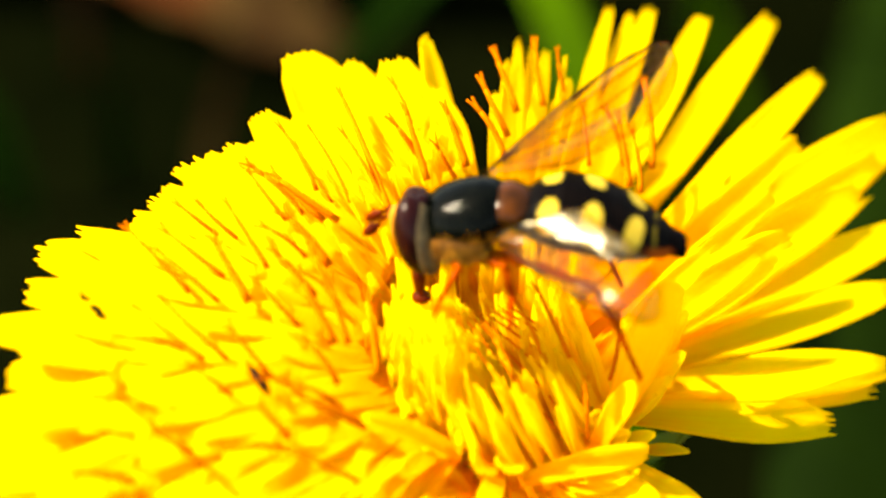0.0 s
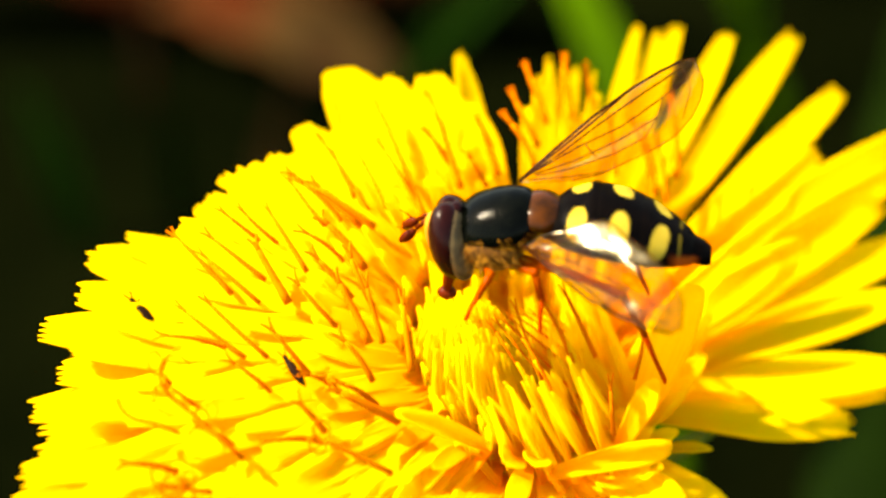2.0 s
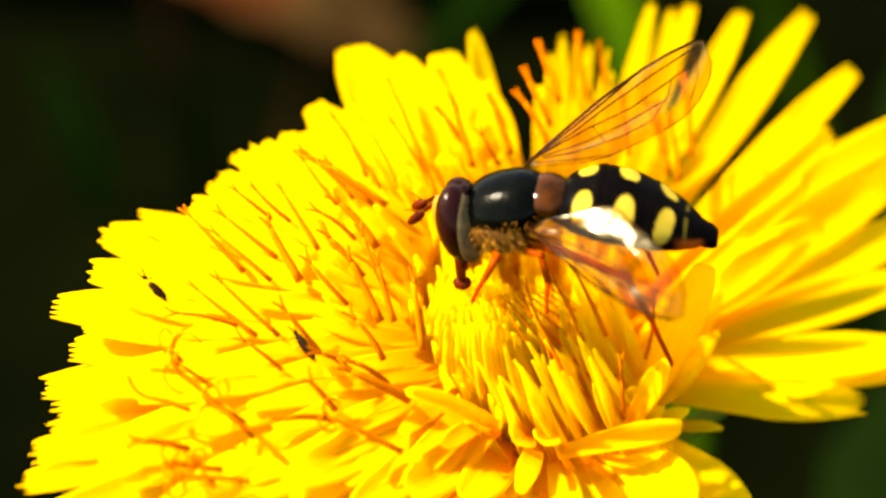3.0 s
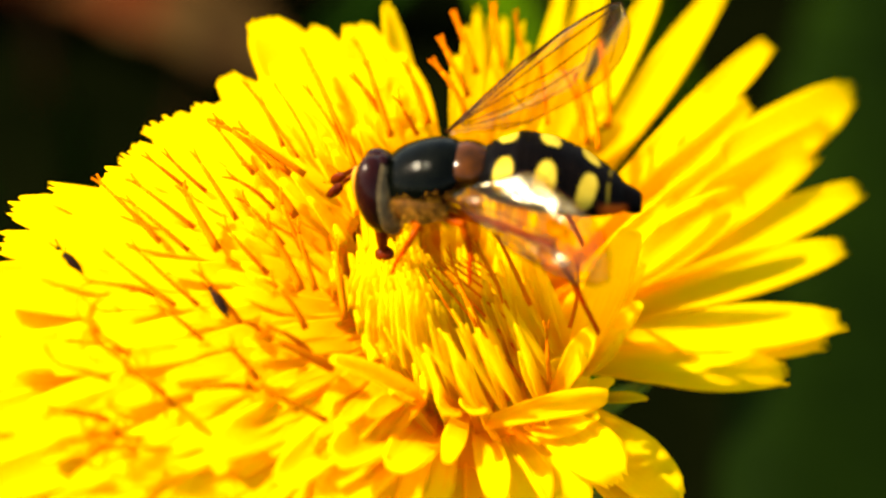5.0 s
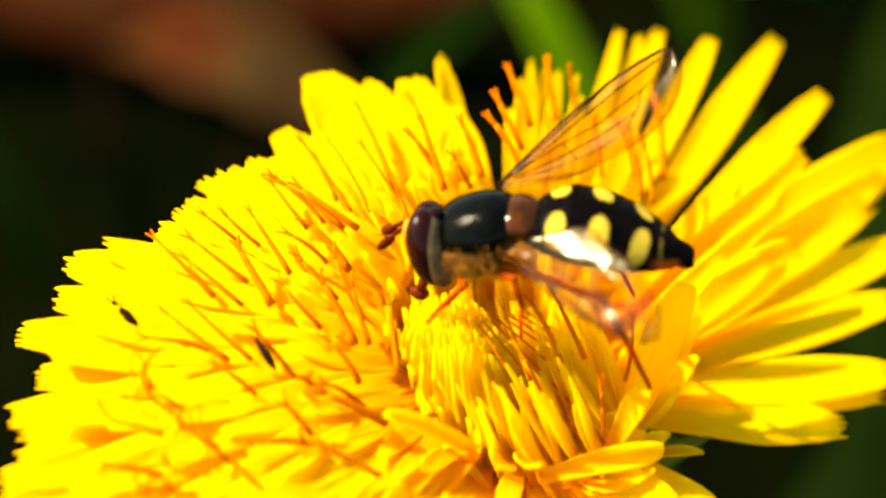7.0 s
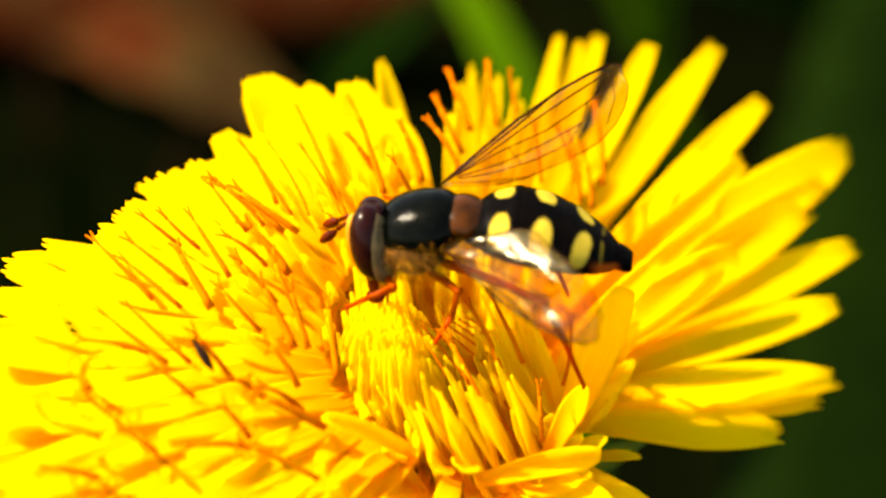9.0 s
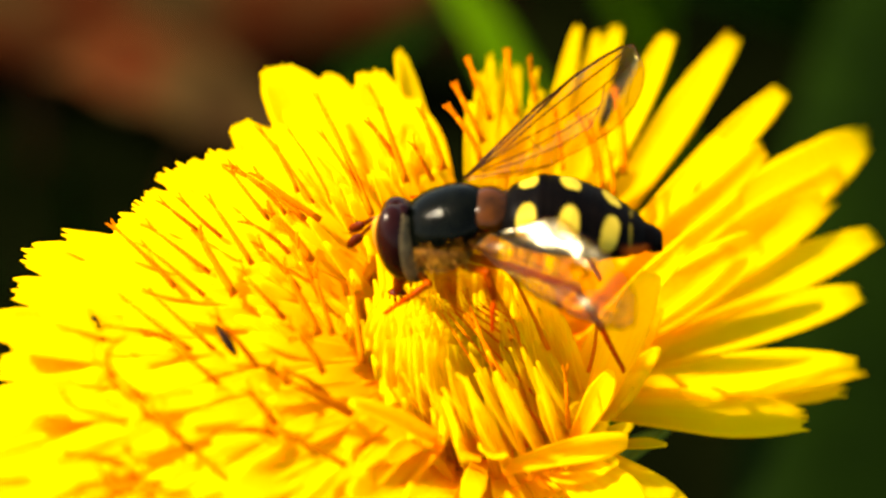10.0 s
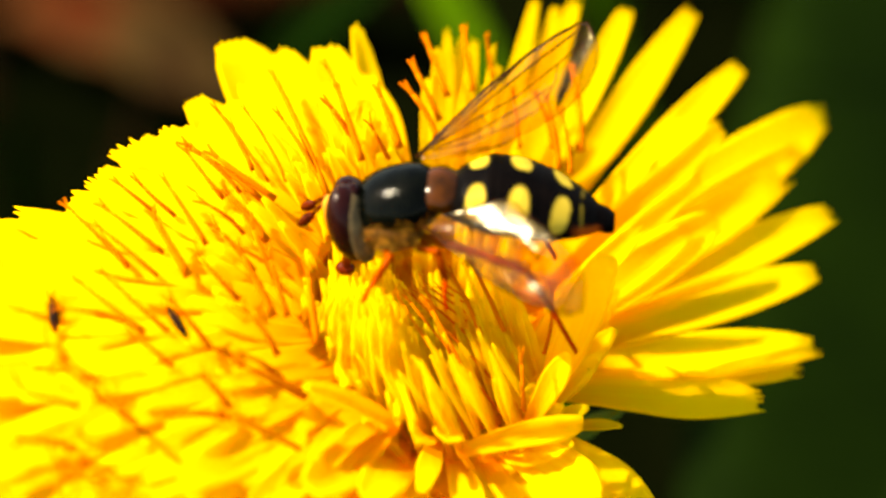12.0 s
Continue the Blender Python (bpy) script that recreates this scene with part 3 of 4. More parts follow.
for k in range(8):
    az = -60 + 14 * k + rng.uniform(-4, 4)
    foot = CENTRE + Vector((3.3 * math.cos(radians(az)), 3.3 * math.sin(radians(az)), 2.0))
    style(foot, BRUSH + Vector((0.9 + 0.25 * k, -0.6 + 0.35 * k, -0.3 - 0.2 * k)), 0.03, 0.05)

bm = bmesh.new()
ball(bm, CENTRE + Vector((-0.2, -0.3, 0.4)), (4.6, 4.6, 1.5))
part("receptacle", bm, FLORET, dandelion, "yellow-green floret bed")
for k in range(26):
    az = k * 360 / 26
    a = radians(az)
    out, over = Vector((math.cos(a), math.sin(a), 0)), Vector((-math.sin(a), math.cos(a), 0))
    b0, b1, b2 = CENTRE + out * 2.0 + Vector((0, 0, -3.6)), CENTRE + out * 5.4 + Vector((0, 0, -2.6)), CENTRE + out * (7.2 if k % 2 else 6.0) + Vector((0, 0, -1.5 if k % 2 else -4.8))
    rows = []
    for i in range(7):
        u = i / 6
        p, d = bezier(b0, b1, b2, u), ((b1 - b0) * (1 - u) + (b2 - b1) * u).normalized()
        nor = over.cross(d) * -1
        w = 1.7 * (1 - u) ** 0.6 + 0.1
        rows.append([(p + over * v * w / 2 + nor * 0.15 * v * v, nor) for v in (-1, 0, 1)])
    bm = bmesh.new()
    sheet(bm, rows, 0.15)
    part("bract", bm, BRACT, dandelion)
bm = bmesh.new()
tube(bm, [CENTRE + Vector((2.5 * (1 - u) ** 2, 3 * (1 - u) ** 2, -50 + 47 * u)) for u in (0, 0.2, 0.4, 0.6, 0.8, 1)], [2.4, 2.2, 2.1, 2.0, 2.0, 2.3], 16)
part("stem", bm, STEM, dandelion, "pale green hollow stem")

# ---- the hoverfly: local x ahead, y to its left, z up ----
fly = tagged(new("hoverfly"), "black hoverfly with paired yellow abdomen spots feeding on the dandelion", "fly")
fly.scale = (0.95, 0.95, 0.95)


def lathe(bm, stations, sides=48):
    """Rings across x: (x, half width, half height, z)."""
    return grid(bm, [[Vector((x, w * math.sin(a), z + h * math.cos(a))) for a in (2 * math.pi * k / sides for k in range(sides))] for x, w, h, z in stations], closed=True)


def smooth_stations(keys, count):
    """Cosine-eased stations between a few keyed cross-sections."""
    xs = [k[0] for k in keys]
    out = []
    for i in range(count + 1):
        x = xs[0] + (xs[-1] - xs[0]) * i / count
        out.append((x, *(float(np.interp(-x, [-v for v in xs], [k[c] for k in keys])) for c in (1, 2, 3))))
    for _ in range(3):
        out = [out[0]] + [(b[0], *((a[c] + 2 * b[c] + d[c]) / 4 for c in (1, 2, 3))) for a, b, d in zip(out, out[1:], out[2:])] + [out[-1]]
    return out


# thorax, its rear raised
bm = bmesh.new()
lathe(bm, smooth_stations(((1.5, 0.5, 0.42, -0.2), (1.25, 0.95, 0.8, -0.12), (0.7, 1.28, 1.04, 0.02), (0, 1.4, 1.14, 0.18), (-0.7, 1.38, 1.1, 0.34), (-1.25, 1.18, 0.95, 0.44), (-1.75, 0.7, 0.6, 0.5)), 24))
thorax = part("thorax", bm, THORAX, fly, "glossy black-green thorax")
bm = bmesh.new()
ball(bm, (-1.72, 0, 0.78), (0.88, 0.98, 0.56), pose(0, 0, 0, 0, -6, 0))
part("scutellum", bm, SCUTELLUM, thorax, "amber scutellum")
for s in (-1, 1):
    bm = bmesh.new()
    ball(bm, (0.05, 0.72 * s, -0.35), (1.2, 0.82, 0.95), pose(0, 0, 0, 0, 8, 0))
    part("pleura", bm, PLEURA, thorax, "golden-brown downy flank")
    bm = bmesh.new()
    for k in range(170):
        th, ph = rng.uniform(0, 6.283), rng.uniform(-0.9, 0.75)
        d = Vector((math.cos(th) * math.cos(ph), s * abs(math.sin(th)) * math.cos(ph) + 0.02, math.sin(ph) * 0.8 - 0.15)).normalized()
        p = Vector((0.05 + 1.2 * d.x, 0.72 * s + 0.82 * d.y, -0.35 + 0.93 * d.z))
        tube(bm, [p, p + d * 0.2 + Vector((-0.06, 0, -0.03)), p + d * 0.32 + Vector((-0.2, 0, -0.1))], [0.014, 0.011, 0.004], 3)
    part("hair", bm, HAIR, thorax, "fine golden hair")

bm = bmesh.new()
for k in range(260):
    th, x = rng.choice((-1, 1)) * rng.uniform(1.25, 2.1), rng.uniform(-1.6, 1.2)
    w, h, z = (float(np.interp(x, (-1.75, -0.7, 0.0, 0.7, 1.25), v)) for v in ((0.7, 1.38, 1.4, 1.28, 0.95), (0.6, 1.1, 1.14, 1.04, 0.8), (0.5, 0.34, 0.18, 0.02, -0.12)))
    p, d = Vector((x, w * math.sin(th), z + h * math.cos(th))), Vector((rng.uniform(-0.5, 0.1), math.sin(th), math.cos(th))).normalized()
    tube(bm, [p * 0.98, p + d * 0.09, p + d * 0.2 + Vector((-0.05, 0, 0))], [0.008, 0.006, 0.003], 3)
part("hair", bm, HAIR, thorax, "fine golden down on the sides")

# abdomen, arched, its tip bent down
keys = ((-1.4, 0.5, 0.4, 0.35), (-2.0, 0.86, 0.55, 0.42), (-2.6, 1.3, 0.8, 0.52), (-3.5, 1.66, 0.98, 0.55), (-4.6, 1.66, 0.96, 0.32), (-5.6, 1.44, 0.86, -0.06), (-6.4, 1.08, 0.68, -0.42), (-6.95, 0.7, 0.5, -0.68), (-7.0, 0.56, 0.43, -0.7), (-7.4, 0.5, 0.42, -0.9), (-7.6, 0.36, 0.3, -1.0))
bm = bmesh.new()
col = bm.verts.layers.float_color.new("pattern")
sides, lay_rows = 96, smooth_stations(keys, 110)
joints = (-2.3, -3.75, -5.25, -6.55, -7.02)
lay_rows = [(x, *(v * (1 - 0.03 * max(0, 1 - min(abs(x - j) for j in joints) / 0.07)) for v in (w, h)), z) for x, w, h, z in lay_rows]
rings = lathe(bm, lay_rows, sides)


def step(a, b, x):
    t = min(1, max(0, (x - a) / (b - a)))
    return t * t * (3 - 2 * t)


def markings(x, th):
    """Yellow and red share at place x and angle th from the top."""
    y = r = 0.0
    for cx, lx, ct, lt, skew in ((-3.05, 0.36, 44, 33, 0.06), (-4.50, 0.37, 44, 35, 0.10), (-5.88, 0.30, 45, 40, 0.14)):
        t = (abs(th) - ct) / lt if th > 0 else (abs(th) - 35) / 20
        u = (x - cx - skew * t) / lx
        y = max(y, 1 - step(0.88, 1.0, (abs(u) ** 2.4 + abs(t) ** 2.4) ** (1 / 2.4)))
    y = max(y, 0.25 * (1 - step(0.035, 0.06, abs(x + 6.56))) * step(4, 16, abs(th)))
    r = step(55, 80, abs(th)) * step(-6.1, -6.6, x) * (1 - step(-7.0, -7.3, x))
    return y, r


for ring, st in zip(rings, lay_rows):
    for k, v in enumerate(ring):
        th = 360 * k / sides
        y, r = markings(st[0], th if th <= 180 else th - 360)
        v[col] = (y, r, 0, 1)
part("abdomen", bm, ABDOMEN, fly, "black abdomen with three pairs of yellow spots")

# head, bent down to feed
bm = bmesh.new()
ball(bm, (1.42, 0, -0.3), (0.5, 0.95, 1.08), pose(0, 0, 0, 0, 10, 0))
head = part("head", bm, SCUTELLUM, fly, "yellow-faced head")
for s in (-1, 1):
    near = s > 0
    turn = pose(0, 0, 0, 13 * s, 12, -8 * s)
    bm = bmesh.new()
    ball(bm, (1.50, 0.58 if near else -0.46, -0.28 if near else -0.34), (0.77, 1.0, 1.5) if near else (0.68, 0.78, 1.3), turn, 48, 32)
    part("eye", bm, EYE, head, "dark maroon compound eye")
    bm = bmesh.new()
    ball(bm, (1.21 if near else 1.26, 0.62 if near else -0.50, -0.36 if near else -0.44), (0.50, 0.96, 1.46) if near else (0.4, 0.68, 1.16), turn, 32, 20)
    part("eye_rim", bm, RIM, head, "thin grey-gold dusted rim behind the eye")
    bm = bmesh.new()
    b0 = Vector((2.05, 0.12 * s, 0.3))
    tube(bm, [b0, b0 + Vector((0.42, 0.04 * s, -0.12)), b0 + Vector((0.75, 0.1 * s, -0.42))], [0.09, 0.085, 0.09], 8)
    ball(bm, b0 + Vector((1.08, 0.2 * s, -0.72)), (0.42, 0.15, 0.2), pose(0, 0, 0, 0, 40, 14 * s), 14, 10)
    tube(bm, [b0 + Vector((0.95, 0.18 * s, -0.5)), b0 + Vector((1.2, 0.26 * s, -0.28)), b0 + Vector((1.45, 0.32 * s, -0.2))], [0.03, 0.022, 0.01], 4)
    part("antenna", bm, CLUB, head, "reddish-brown club antenna")
bm = bmesh.new()
ball(bm, (2.0, 0.34, -0.3), (0.46, 0.6, 1.0), pose(0, 0, 0, 8, 10, -6))
part("face", bm, FACE, head, "orange-yellow face bulge")
bm = bmesh.new()
ball(bm, (1.32, 0.1, 0.86), (0.26, 0.34, 0.2), None, 16, 10)
part("ocelli", bm, EYE, head, "black ocelli hump")
bm = bmesh.new()
tube(bm, [(0, 0, 0.2), (0.06, 0.0, -0.3), (0.12, 0.0, -0.75), (0.1, 0, -1.1)], [0.26, 0.24, 0.19, 0.16], 10)
ball(bm, (0.12, 0, -1.25), (0.36, 0.28, 0.26), None, 14, 10)
proboscis = part("proboscis", bm, CLUB, head, "short dark red proboscis")


def wing(side, name_label, arch=0.0, length=7.75, camber=0.3, folds=0.13, wide=1.0, lobe=0.0, drop=0.0):
    """A wing along its own x; leading edge at +y, so that y * side runs forward. lobe: a flat inner lobe past a crease, from which the rest drops."""
    bmw = bmesh.new()
    rows, nu, nv = [], 26, 20
    for i in range(nu + 1):
        u = i / nu
        tip = math.sqrt(max(0.0, 1 - ((u - 0.62) / 0.38) ** 2)) if u > 0.62 else 1.0
        lead = (0.42 if side > 0 else 0.75) * min(1, u / 0.5) * tip
        trail = (0.12 + 2.0 * min(1, u / 0.6) ** 0.85 + 0.35 * math.sin(math.pi * min(1, u / 0.5))) * tip if u > 0 else 0.1
        row = []
        for j in range(nv + 1):
            v = j / nv
            y = (lead * (1 - v) - (trail + lobe * math.exp(-((u - 0.38) / 0.16) ** 2)) * v) * wide
            crease = 0.75 + 0.4 * u
            z = folds * math.sin(v * 9.5) * math.sin(math.pi * u) + camber * math.sin(math.pi * u) * (0.25 - v * v * 0.5)
            z += arch * math.sin(math.pi * u ** 0.45) + 0.16 * math.sin(math.pi * u) * noise.noise((u * 4, v * 3, 3.7 + side))
            if lobe:
                past = max(0.0, -y - crease)
                z = (0.1 * (1 - u) - 0.055 * u) * length * 0.5 - 0.02 * y * side - 0.05 * past * past - drop * max(0.0, crease + y) - 0.5 * max(0.0, u - 0.55) ** 2 * length * 0.5
                z += (folds * math.sin(v * 8 + 2 * u) * min(1.0, max(0.0, u - 0.3) * 3) * (1 - u) + 0.2 * math.sin(math.pi * u) * noise.noise((u * 5, v * 3, 3.7))) * max(0.12, 1 - past / 0.25)
            row.append((Vector((u * length, y * side, z)), Vector((0, 0, 1))))
        rows.append(row)
    sheet(bmw, rows, 0.012, uvs=False)
    ob = part("wing", bmw, WING, fly, name_label)
    pts = lambda i, v: rows[i][max(0, min(nv, round(v * nv)))][0]
    for n, (path, r) in enumerate((
        ([(0, 0), (6, 0), (12, 0), (18, 0), (22, 0), (25, 0)], 0.055),
        ([(0, 0.1), (6, 0.1), (12, 0.1), (17, 0.0)], 0.04),
        ([(0, 0.2), (6, 0.2), (12, 0.2), (18, 0.2), (24, 0.2)], 0.032),
        ([(2, 0.2), (8, 0.3), (14, 0.4), (20, 0.4), (24, 0.5)], 0.027),
        ([(2, 0.3), (7, 0.5), (13, 0.6), (18, 0.6), (19, 0.5), (20, 0.4)], 0.027),
        ([(2, 0.4), (6, 0.7), (11, 0.8), (15, 0.8), (16, 0.7), (18, 0.6)], 0.025),
        ([(9, 0.3), (9, 0.5), (9, 0.7)], 0.024),
        ([(24, 0.2), (24, 0.4), (23, 0.7), (20, 0.9)], 0.018),
        ([(1, 0.5), (5, 0.9), (9, 1.0)], 0.02),
        ([(25, 0), (26, 0.5), (25, 1), (24, 1), (23, 1), (21, 1), (18, 1), (15, 1), (11, 1), (8, 1), (5, 1)], 0.022),
    )):
        b = bmesh.new()
        tube(b, [pts(i, v) for i, v in path], r, 5)
        part("vein", b, VEIN, ob)
    return ob


def frame_of(at, along, chord):
    """Pose of a wing at a place, its x along and its y towards the leading edge."""
    x = Vector(along).normalized()
    y = Vector(chord)
    y = (y - x * y.dot(x)).normalized()
    m = Matrix((x, y, x.cross(y))).transposed().to_4x4()
    return Matrix.Translation(Vector(at) * MM) @ m


far_wing = wing(1, "clear amber wing held out flat")
near_wing = wing(-1, "clear amber wing, tilted and glinting", 0.15, 6.7, 0.2, 0.22, 0.82, 0.85, 0.3)


def leg(points, radii, at=None):
    """Femur and shin as one bent leg under the fly, with a darker foot as its own part."""
    pts = [Vector(p) for p in points]
    bm = bmesh.new()
    tube(bm, pts[:-1], radii[:-1], 8)
    for p, r in zip(pts[1:-1], radii[1:-1]):
        ball(bm, p, (r * 1.12,) * 3, None, 8, 6)
    ob = part("leg", bm, LEG, fly, "slender orange-brown leg")
    b = bmesh.new()
    mid = (pts[-2] + pts[-1]) / 2 + Vector((0.03, 0, 0.05))
    tube(b, [pts[-2], mid, pts[-1], pts[-1] + (pts[-1] - mid) * 0.15 + Vector((0.05, 0, 0))], [radii[-2], radii[-1] * 1.1, radii[-1], radii[-1] * 0.6], 6)
    part("foot", b, FOOT, ob, "reddish-brown foot")
    if at:
        ob.matrix_basis = at
    return ob


HIP = Vector((-0.6, 1.0, -0.9))
middle_legs = [leg([(0, 0, 0), (-1.0, 0.7 * s, 0.35), (-1.24, 1.1 * s, -0.6), (-1.17, 1.53 * s, -1.7)], [0.17, 0.16, 0.12, 0.075]) for s in (-1, 1)]
for s in (-1, 1):
    out = 1.0 if s > 0 else 0.4
    near = 1.0 if s > 0 else 0.84
    leg([(-1.0, 0.9 * s, -0.7), (-3.2 * near, 1.9 * s * out, -0.45), (-4.77 * near, 2.6 * s * out, -0.5), (-5.5 * near, 2.85 * s * out, -2.2), (-6.17 * near, 3.03 * s * out, -4.3)], [0.17, 0.16, 0.14, 0.13, 0.09])
SHOULDER = Vector((0.3, 1.0, -1.0))
front_legs = [leg([(0, 0, 0), (-0.35, 0.85 * s, 0.4), (0.05, 1.4 * s, -0.15), (0.45, 1.9 * s, -0.8)], [0.16, 0.16, 0.12, 0.075]) for s in (-1, 1)]


def small_insect(label):
    """A slender dark insect a little over a millimetre long; local x ahead."""
    bm = bmesh.new()
    lathe(bm, smooth_stations(((0.30, 0.07, 0.06, 0.1), (0.16, 0.12, 0.1, 0.11), (0.0, 0.15, 0.12, 0.12), (-0.3, 0.17, 0.13, 0.12), (-0.55, 0.13, 0.1, 0.11), (-0.8, 0.03, 0.03, 0.1)), 14), 12)
    ob = part("small_insect", bm, INSECT)
    bm = bmesh.new()
    ball(bm, (0.36, 0, 0.11), (0.1, 0.09, 0.08), None, 10, 8)
    part("head", bm, INSECT, ob)
    for s in (-1, 1):
        bm = bmesh.new()
        tube(bm, [(0.42, 0.04 * s, 0.12), (0.55, 0.1 * s, 0.17), (0.68, 0.12 * s, 0.16)], [0.025, 0.02, 0.014], 5)
        part("antenna", bm, INSECT, ob)
        for x in (0.2, 0.02, -0.16):
            bm = bmesh.new()
            tube(bm, [(x, 0.1 * s, 0.09), (x + 0.05, 0.2 * s, 0.12), (x + 0.08, 0.28 * s, 0.0)], [0.024, 0.02, 0.014], 5)
            part("leg", bm, INSECT, ob)
    ob.scale = (1.05, 1.05, 1.05)
    return tagged(ob, label, "insect")


walker = small_insect("tiny slender dark brown insect crawling over the petals")
hider = small_insect("tiny slender dark brown insect half hidden under a petal edge")

# ---- ground and background ----
bm = bmesh.new()
size, cells = 60.0, 60
edges = [math.copysign(abs(k / cells) ** 4 * size, k) for k in range(-cells, cells + 1)]
grid(bm, [[Vector((x, y, 0.004 * noise.noise((x * 40, y * 40, 0)) if abs(x) < 2 and abs(y) < 2 else 0)) for x in edges] for y in edges])
tagged(part("ground", bm, SHADED_SOIL, unit=1.0), "bare soil under the grass, its shade in the colour", "ground", kind="structure")


def blade(bm, root, top, width, bend, fold=0.25, steps=8, facing=(0.1, 1, 0.35)):
    root, top = Vector(root), Vector(top)
    mid = (root + top) / 2 + Vector(bend)
    rows = []
    for i in range(steps + 1):
        u = i / steps
        p, d = bezier(root, mid, top, u), ((mid - root) * (1 - u) + (top - mid) * u).normalized()
        side = d.cross(Vector(facing)).normalized()
        nor = side.cross(d)
        w = width * min(1, 0.55 + u) * (1 - u ** 3) + 0.15
        rows.append([(p + side * v * w / 2 + nor * fold * w * abs(v), nor) for v in (-1, -0.5, 0, 0.5, 1)])
    sheet(bm, rows, 0.2, uvs=False)


def place_blade(root, top, width, bend, mat, label, name="grass_blade", category="grass", fold=0.25, facing=(0, -0.77, 0.64)):
    bm = bmesh.new()
    blade(bm, root, top, width, bend, fold, 12, facing)
    ob = part(name, bm, mat)
    root, top, rib = Vector(root), Vector(top), bmesh.new()
    mid = (root + top) / 2 + Vector(bend)
    tube(rib, [bezier(root, mid, top, i / 12) for i in range(12)], [0.09 * width * (1 - 0.07 * i) for i in range(12)], 6)
    part("midrib", rib, mat, ob)
    return tagged(ob, label, category)


place_blade((7, 16, 0), (-2, 66, 30), 3.8, (11.5, -6, 22), GRASS, "broad sunlit green grass blade behind the flower", fold=0.1)
place_blade((15, 60, 0), (16.5, 70, 46), 1.6, (0.5, -1, 3), GRASS, "narrow upright green grass blade")
place_blade((22, 60, 0), (8, 76, 28), 1.4, (2, 0, 6), GRASS, "thin leaning green grass blade")
place_blade((-9, 71, 5), (5, 75, 19), 2.4, (-1, 0, 3), SHADED_GRASS, "green grass blade leaning over the ground, shade in its colour")
place_blade((-23, 68, -1), (-22, 63, 13), 2.0, (0.4, 0, 0), SHADED_GRASS, "short green grass blade coloured as in shade")
place_blade((38, 84, 6), (10, 80, 19), 3.2, (0, 0, 3), SHADED_GRASS, "green grass blade arching behind the petals, shade in its colour")
place_blade((-29, 64, -1), (-33, 68, 11), 3.0, (0.6, 0, 1), SHADED_GRASS, "standing green grass blade coloured as in shade")
place_blade((-27, 80, -1), (-27.5, 82, 10), 1.3, (0.8, 0, 1), DEAD, "thin withered brown grass blade")
place_blade((-17, 66, -1), (-15, 70, 9), 1.2, (-0.6, 0, 1), DEAD, "short withered brown grass blade in shade")


def broad_leaf(outline_width, root, top, bend, mat, label, name, lobes=0.0, steps=16, curl=0.2, facing=(0.1, 1, 0.35)):
    """A broad leaf with a raised midrib."""
    root, top = Vector(root), Vector(top)
    mid = (root + top) / 2 + Vector(bend)
    rows = []
    for i in range(steps + 1):
        u = i / steps
        p, d = bezier(root, mid, top, u), ((mid - root) * (1 - u) + (top - mid) * u).normalized()
        side = d.cross(Vector(facing)).normalized()
        nor = side.cross(d)
        w = outline_width * math.sin(math.pi * min(0.98, 0.12 + 0.86 * u)) ** 0.7 * (1 + lobes * math.sin(u * 21)) + 0.3
        row = []
        for k in range(9):
            v = k / 4 - 1
            wave = 0.05 * w * noise.noise((u * 5, v * 2.5, outline_width))
            row.append((p + side * v * w / 2 + nor * (curl * w * v * v + wave + (0.02 * w if k == 4 else 0)), nor))
        rows.append(row)
    bm = bmesh.new()
    sheet(bm, rows, 0.3, uvs=False)
    ob = part(name, bm, mat)
    rib = bmesh.new()
    tube(rib, [r[4][0] - r[4][1] * 0.2 for r in rows], [0.9 * (1 - 0.8 * i / steps) * outline_width / 18 for i in range(steps + 1)], 6)
    part("midrib", rib, mat, ob)
    return tagged(ob, label, "leaf")


broad_leaf(38, (24, -34, 3), (54, 124, 12), (1, 0, 8), SHADED_LEAF, "broad green leaf spreading behind the flower, its shade in the colour", "broad_leaf", curl=0.05, facing=(0.1, -0.1, 1))
broad_leaf(46, (36, -8, 0), (62, 34, 30), (0, 4, 8), SHADED_LEAF, "broad green leaf low under the flower, its shade in the colour", "broad_leaf", curl=0.1, facing=(0.3, 0.2, 1))
broad_leaf(12, (-50, 91, 7), (8, 86, 9), (0, 0, 7), DEAD, "curled withered reddish-brown leaf lying on the ground", "dead_leaf", 0.2, curl=-0.12, facing=(0, -0.75, 0.65))
broad_leaf(6, (-27, 88, 6), (-6, 75, 4), (0, 0, 4), DEAD, "curled withered brown leaf tip on the ground", "dead_leaf", 0.1, curl=0.2, facing=(0, -0.75, 0.65))

# Dense grass behind and beside the flower, its shade put into the colour.
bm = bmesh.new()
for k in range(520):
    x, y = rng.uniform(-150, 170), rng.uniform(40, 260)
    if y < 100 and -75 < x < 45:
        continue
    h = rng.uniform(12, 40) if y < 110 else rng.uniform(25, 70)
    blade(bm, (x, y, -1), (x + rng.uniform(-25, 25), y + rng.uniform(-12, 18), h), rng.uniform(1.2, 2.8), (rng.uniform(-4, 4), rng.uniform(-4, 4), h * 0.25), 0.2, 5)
# Unseen blades on the sun's side, added to shade the ground.
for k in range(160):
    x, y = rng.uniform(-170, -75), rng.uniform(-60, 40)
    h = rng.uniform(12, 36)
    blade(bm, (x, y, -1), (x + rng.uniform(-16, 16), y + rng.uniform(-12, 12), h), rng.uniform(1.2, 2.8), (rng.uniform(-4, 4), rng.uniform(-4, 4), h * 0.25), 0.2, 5)
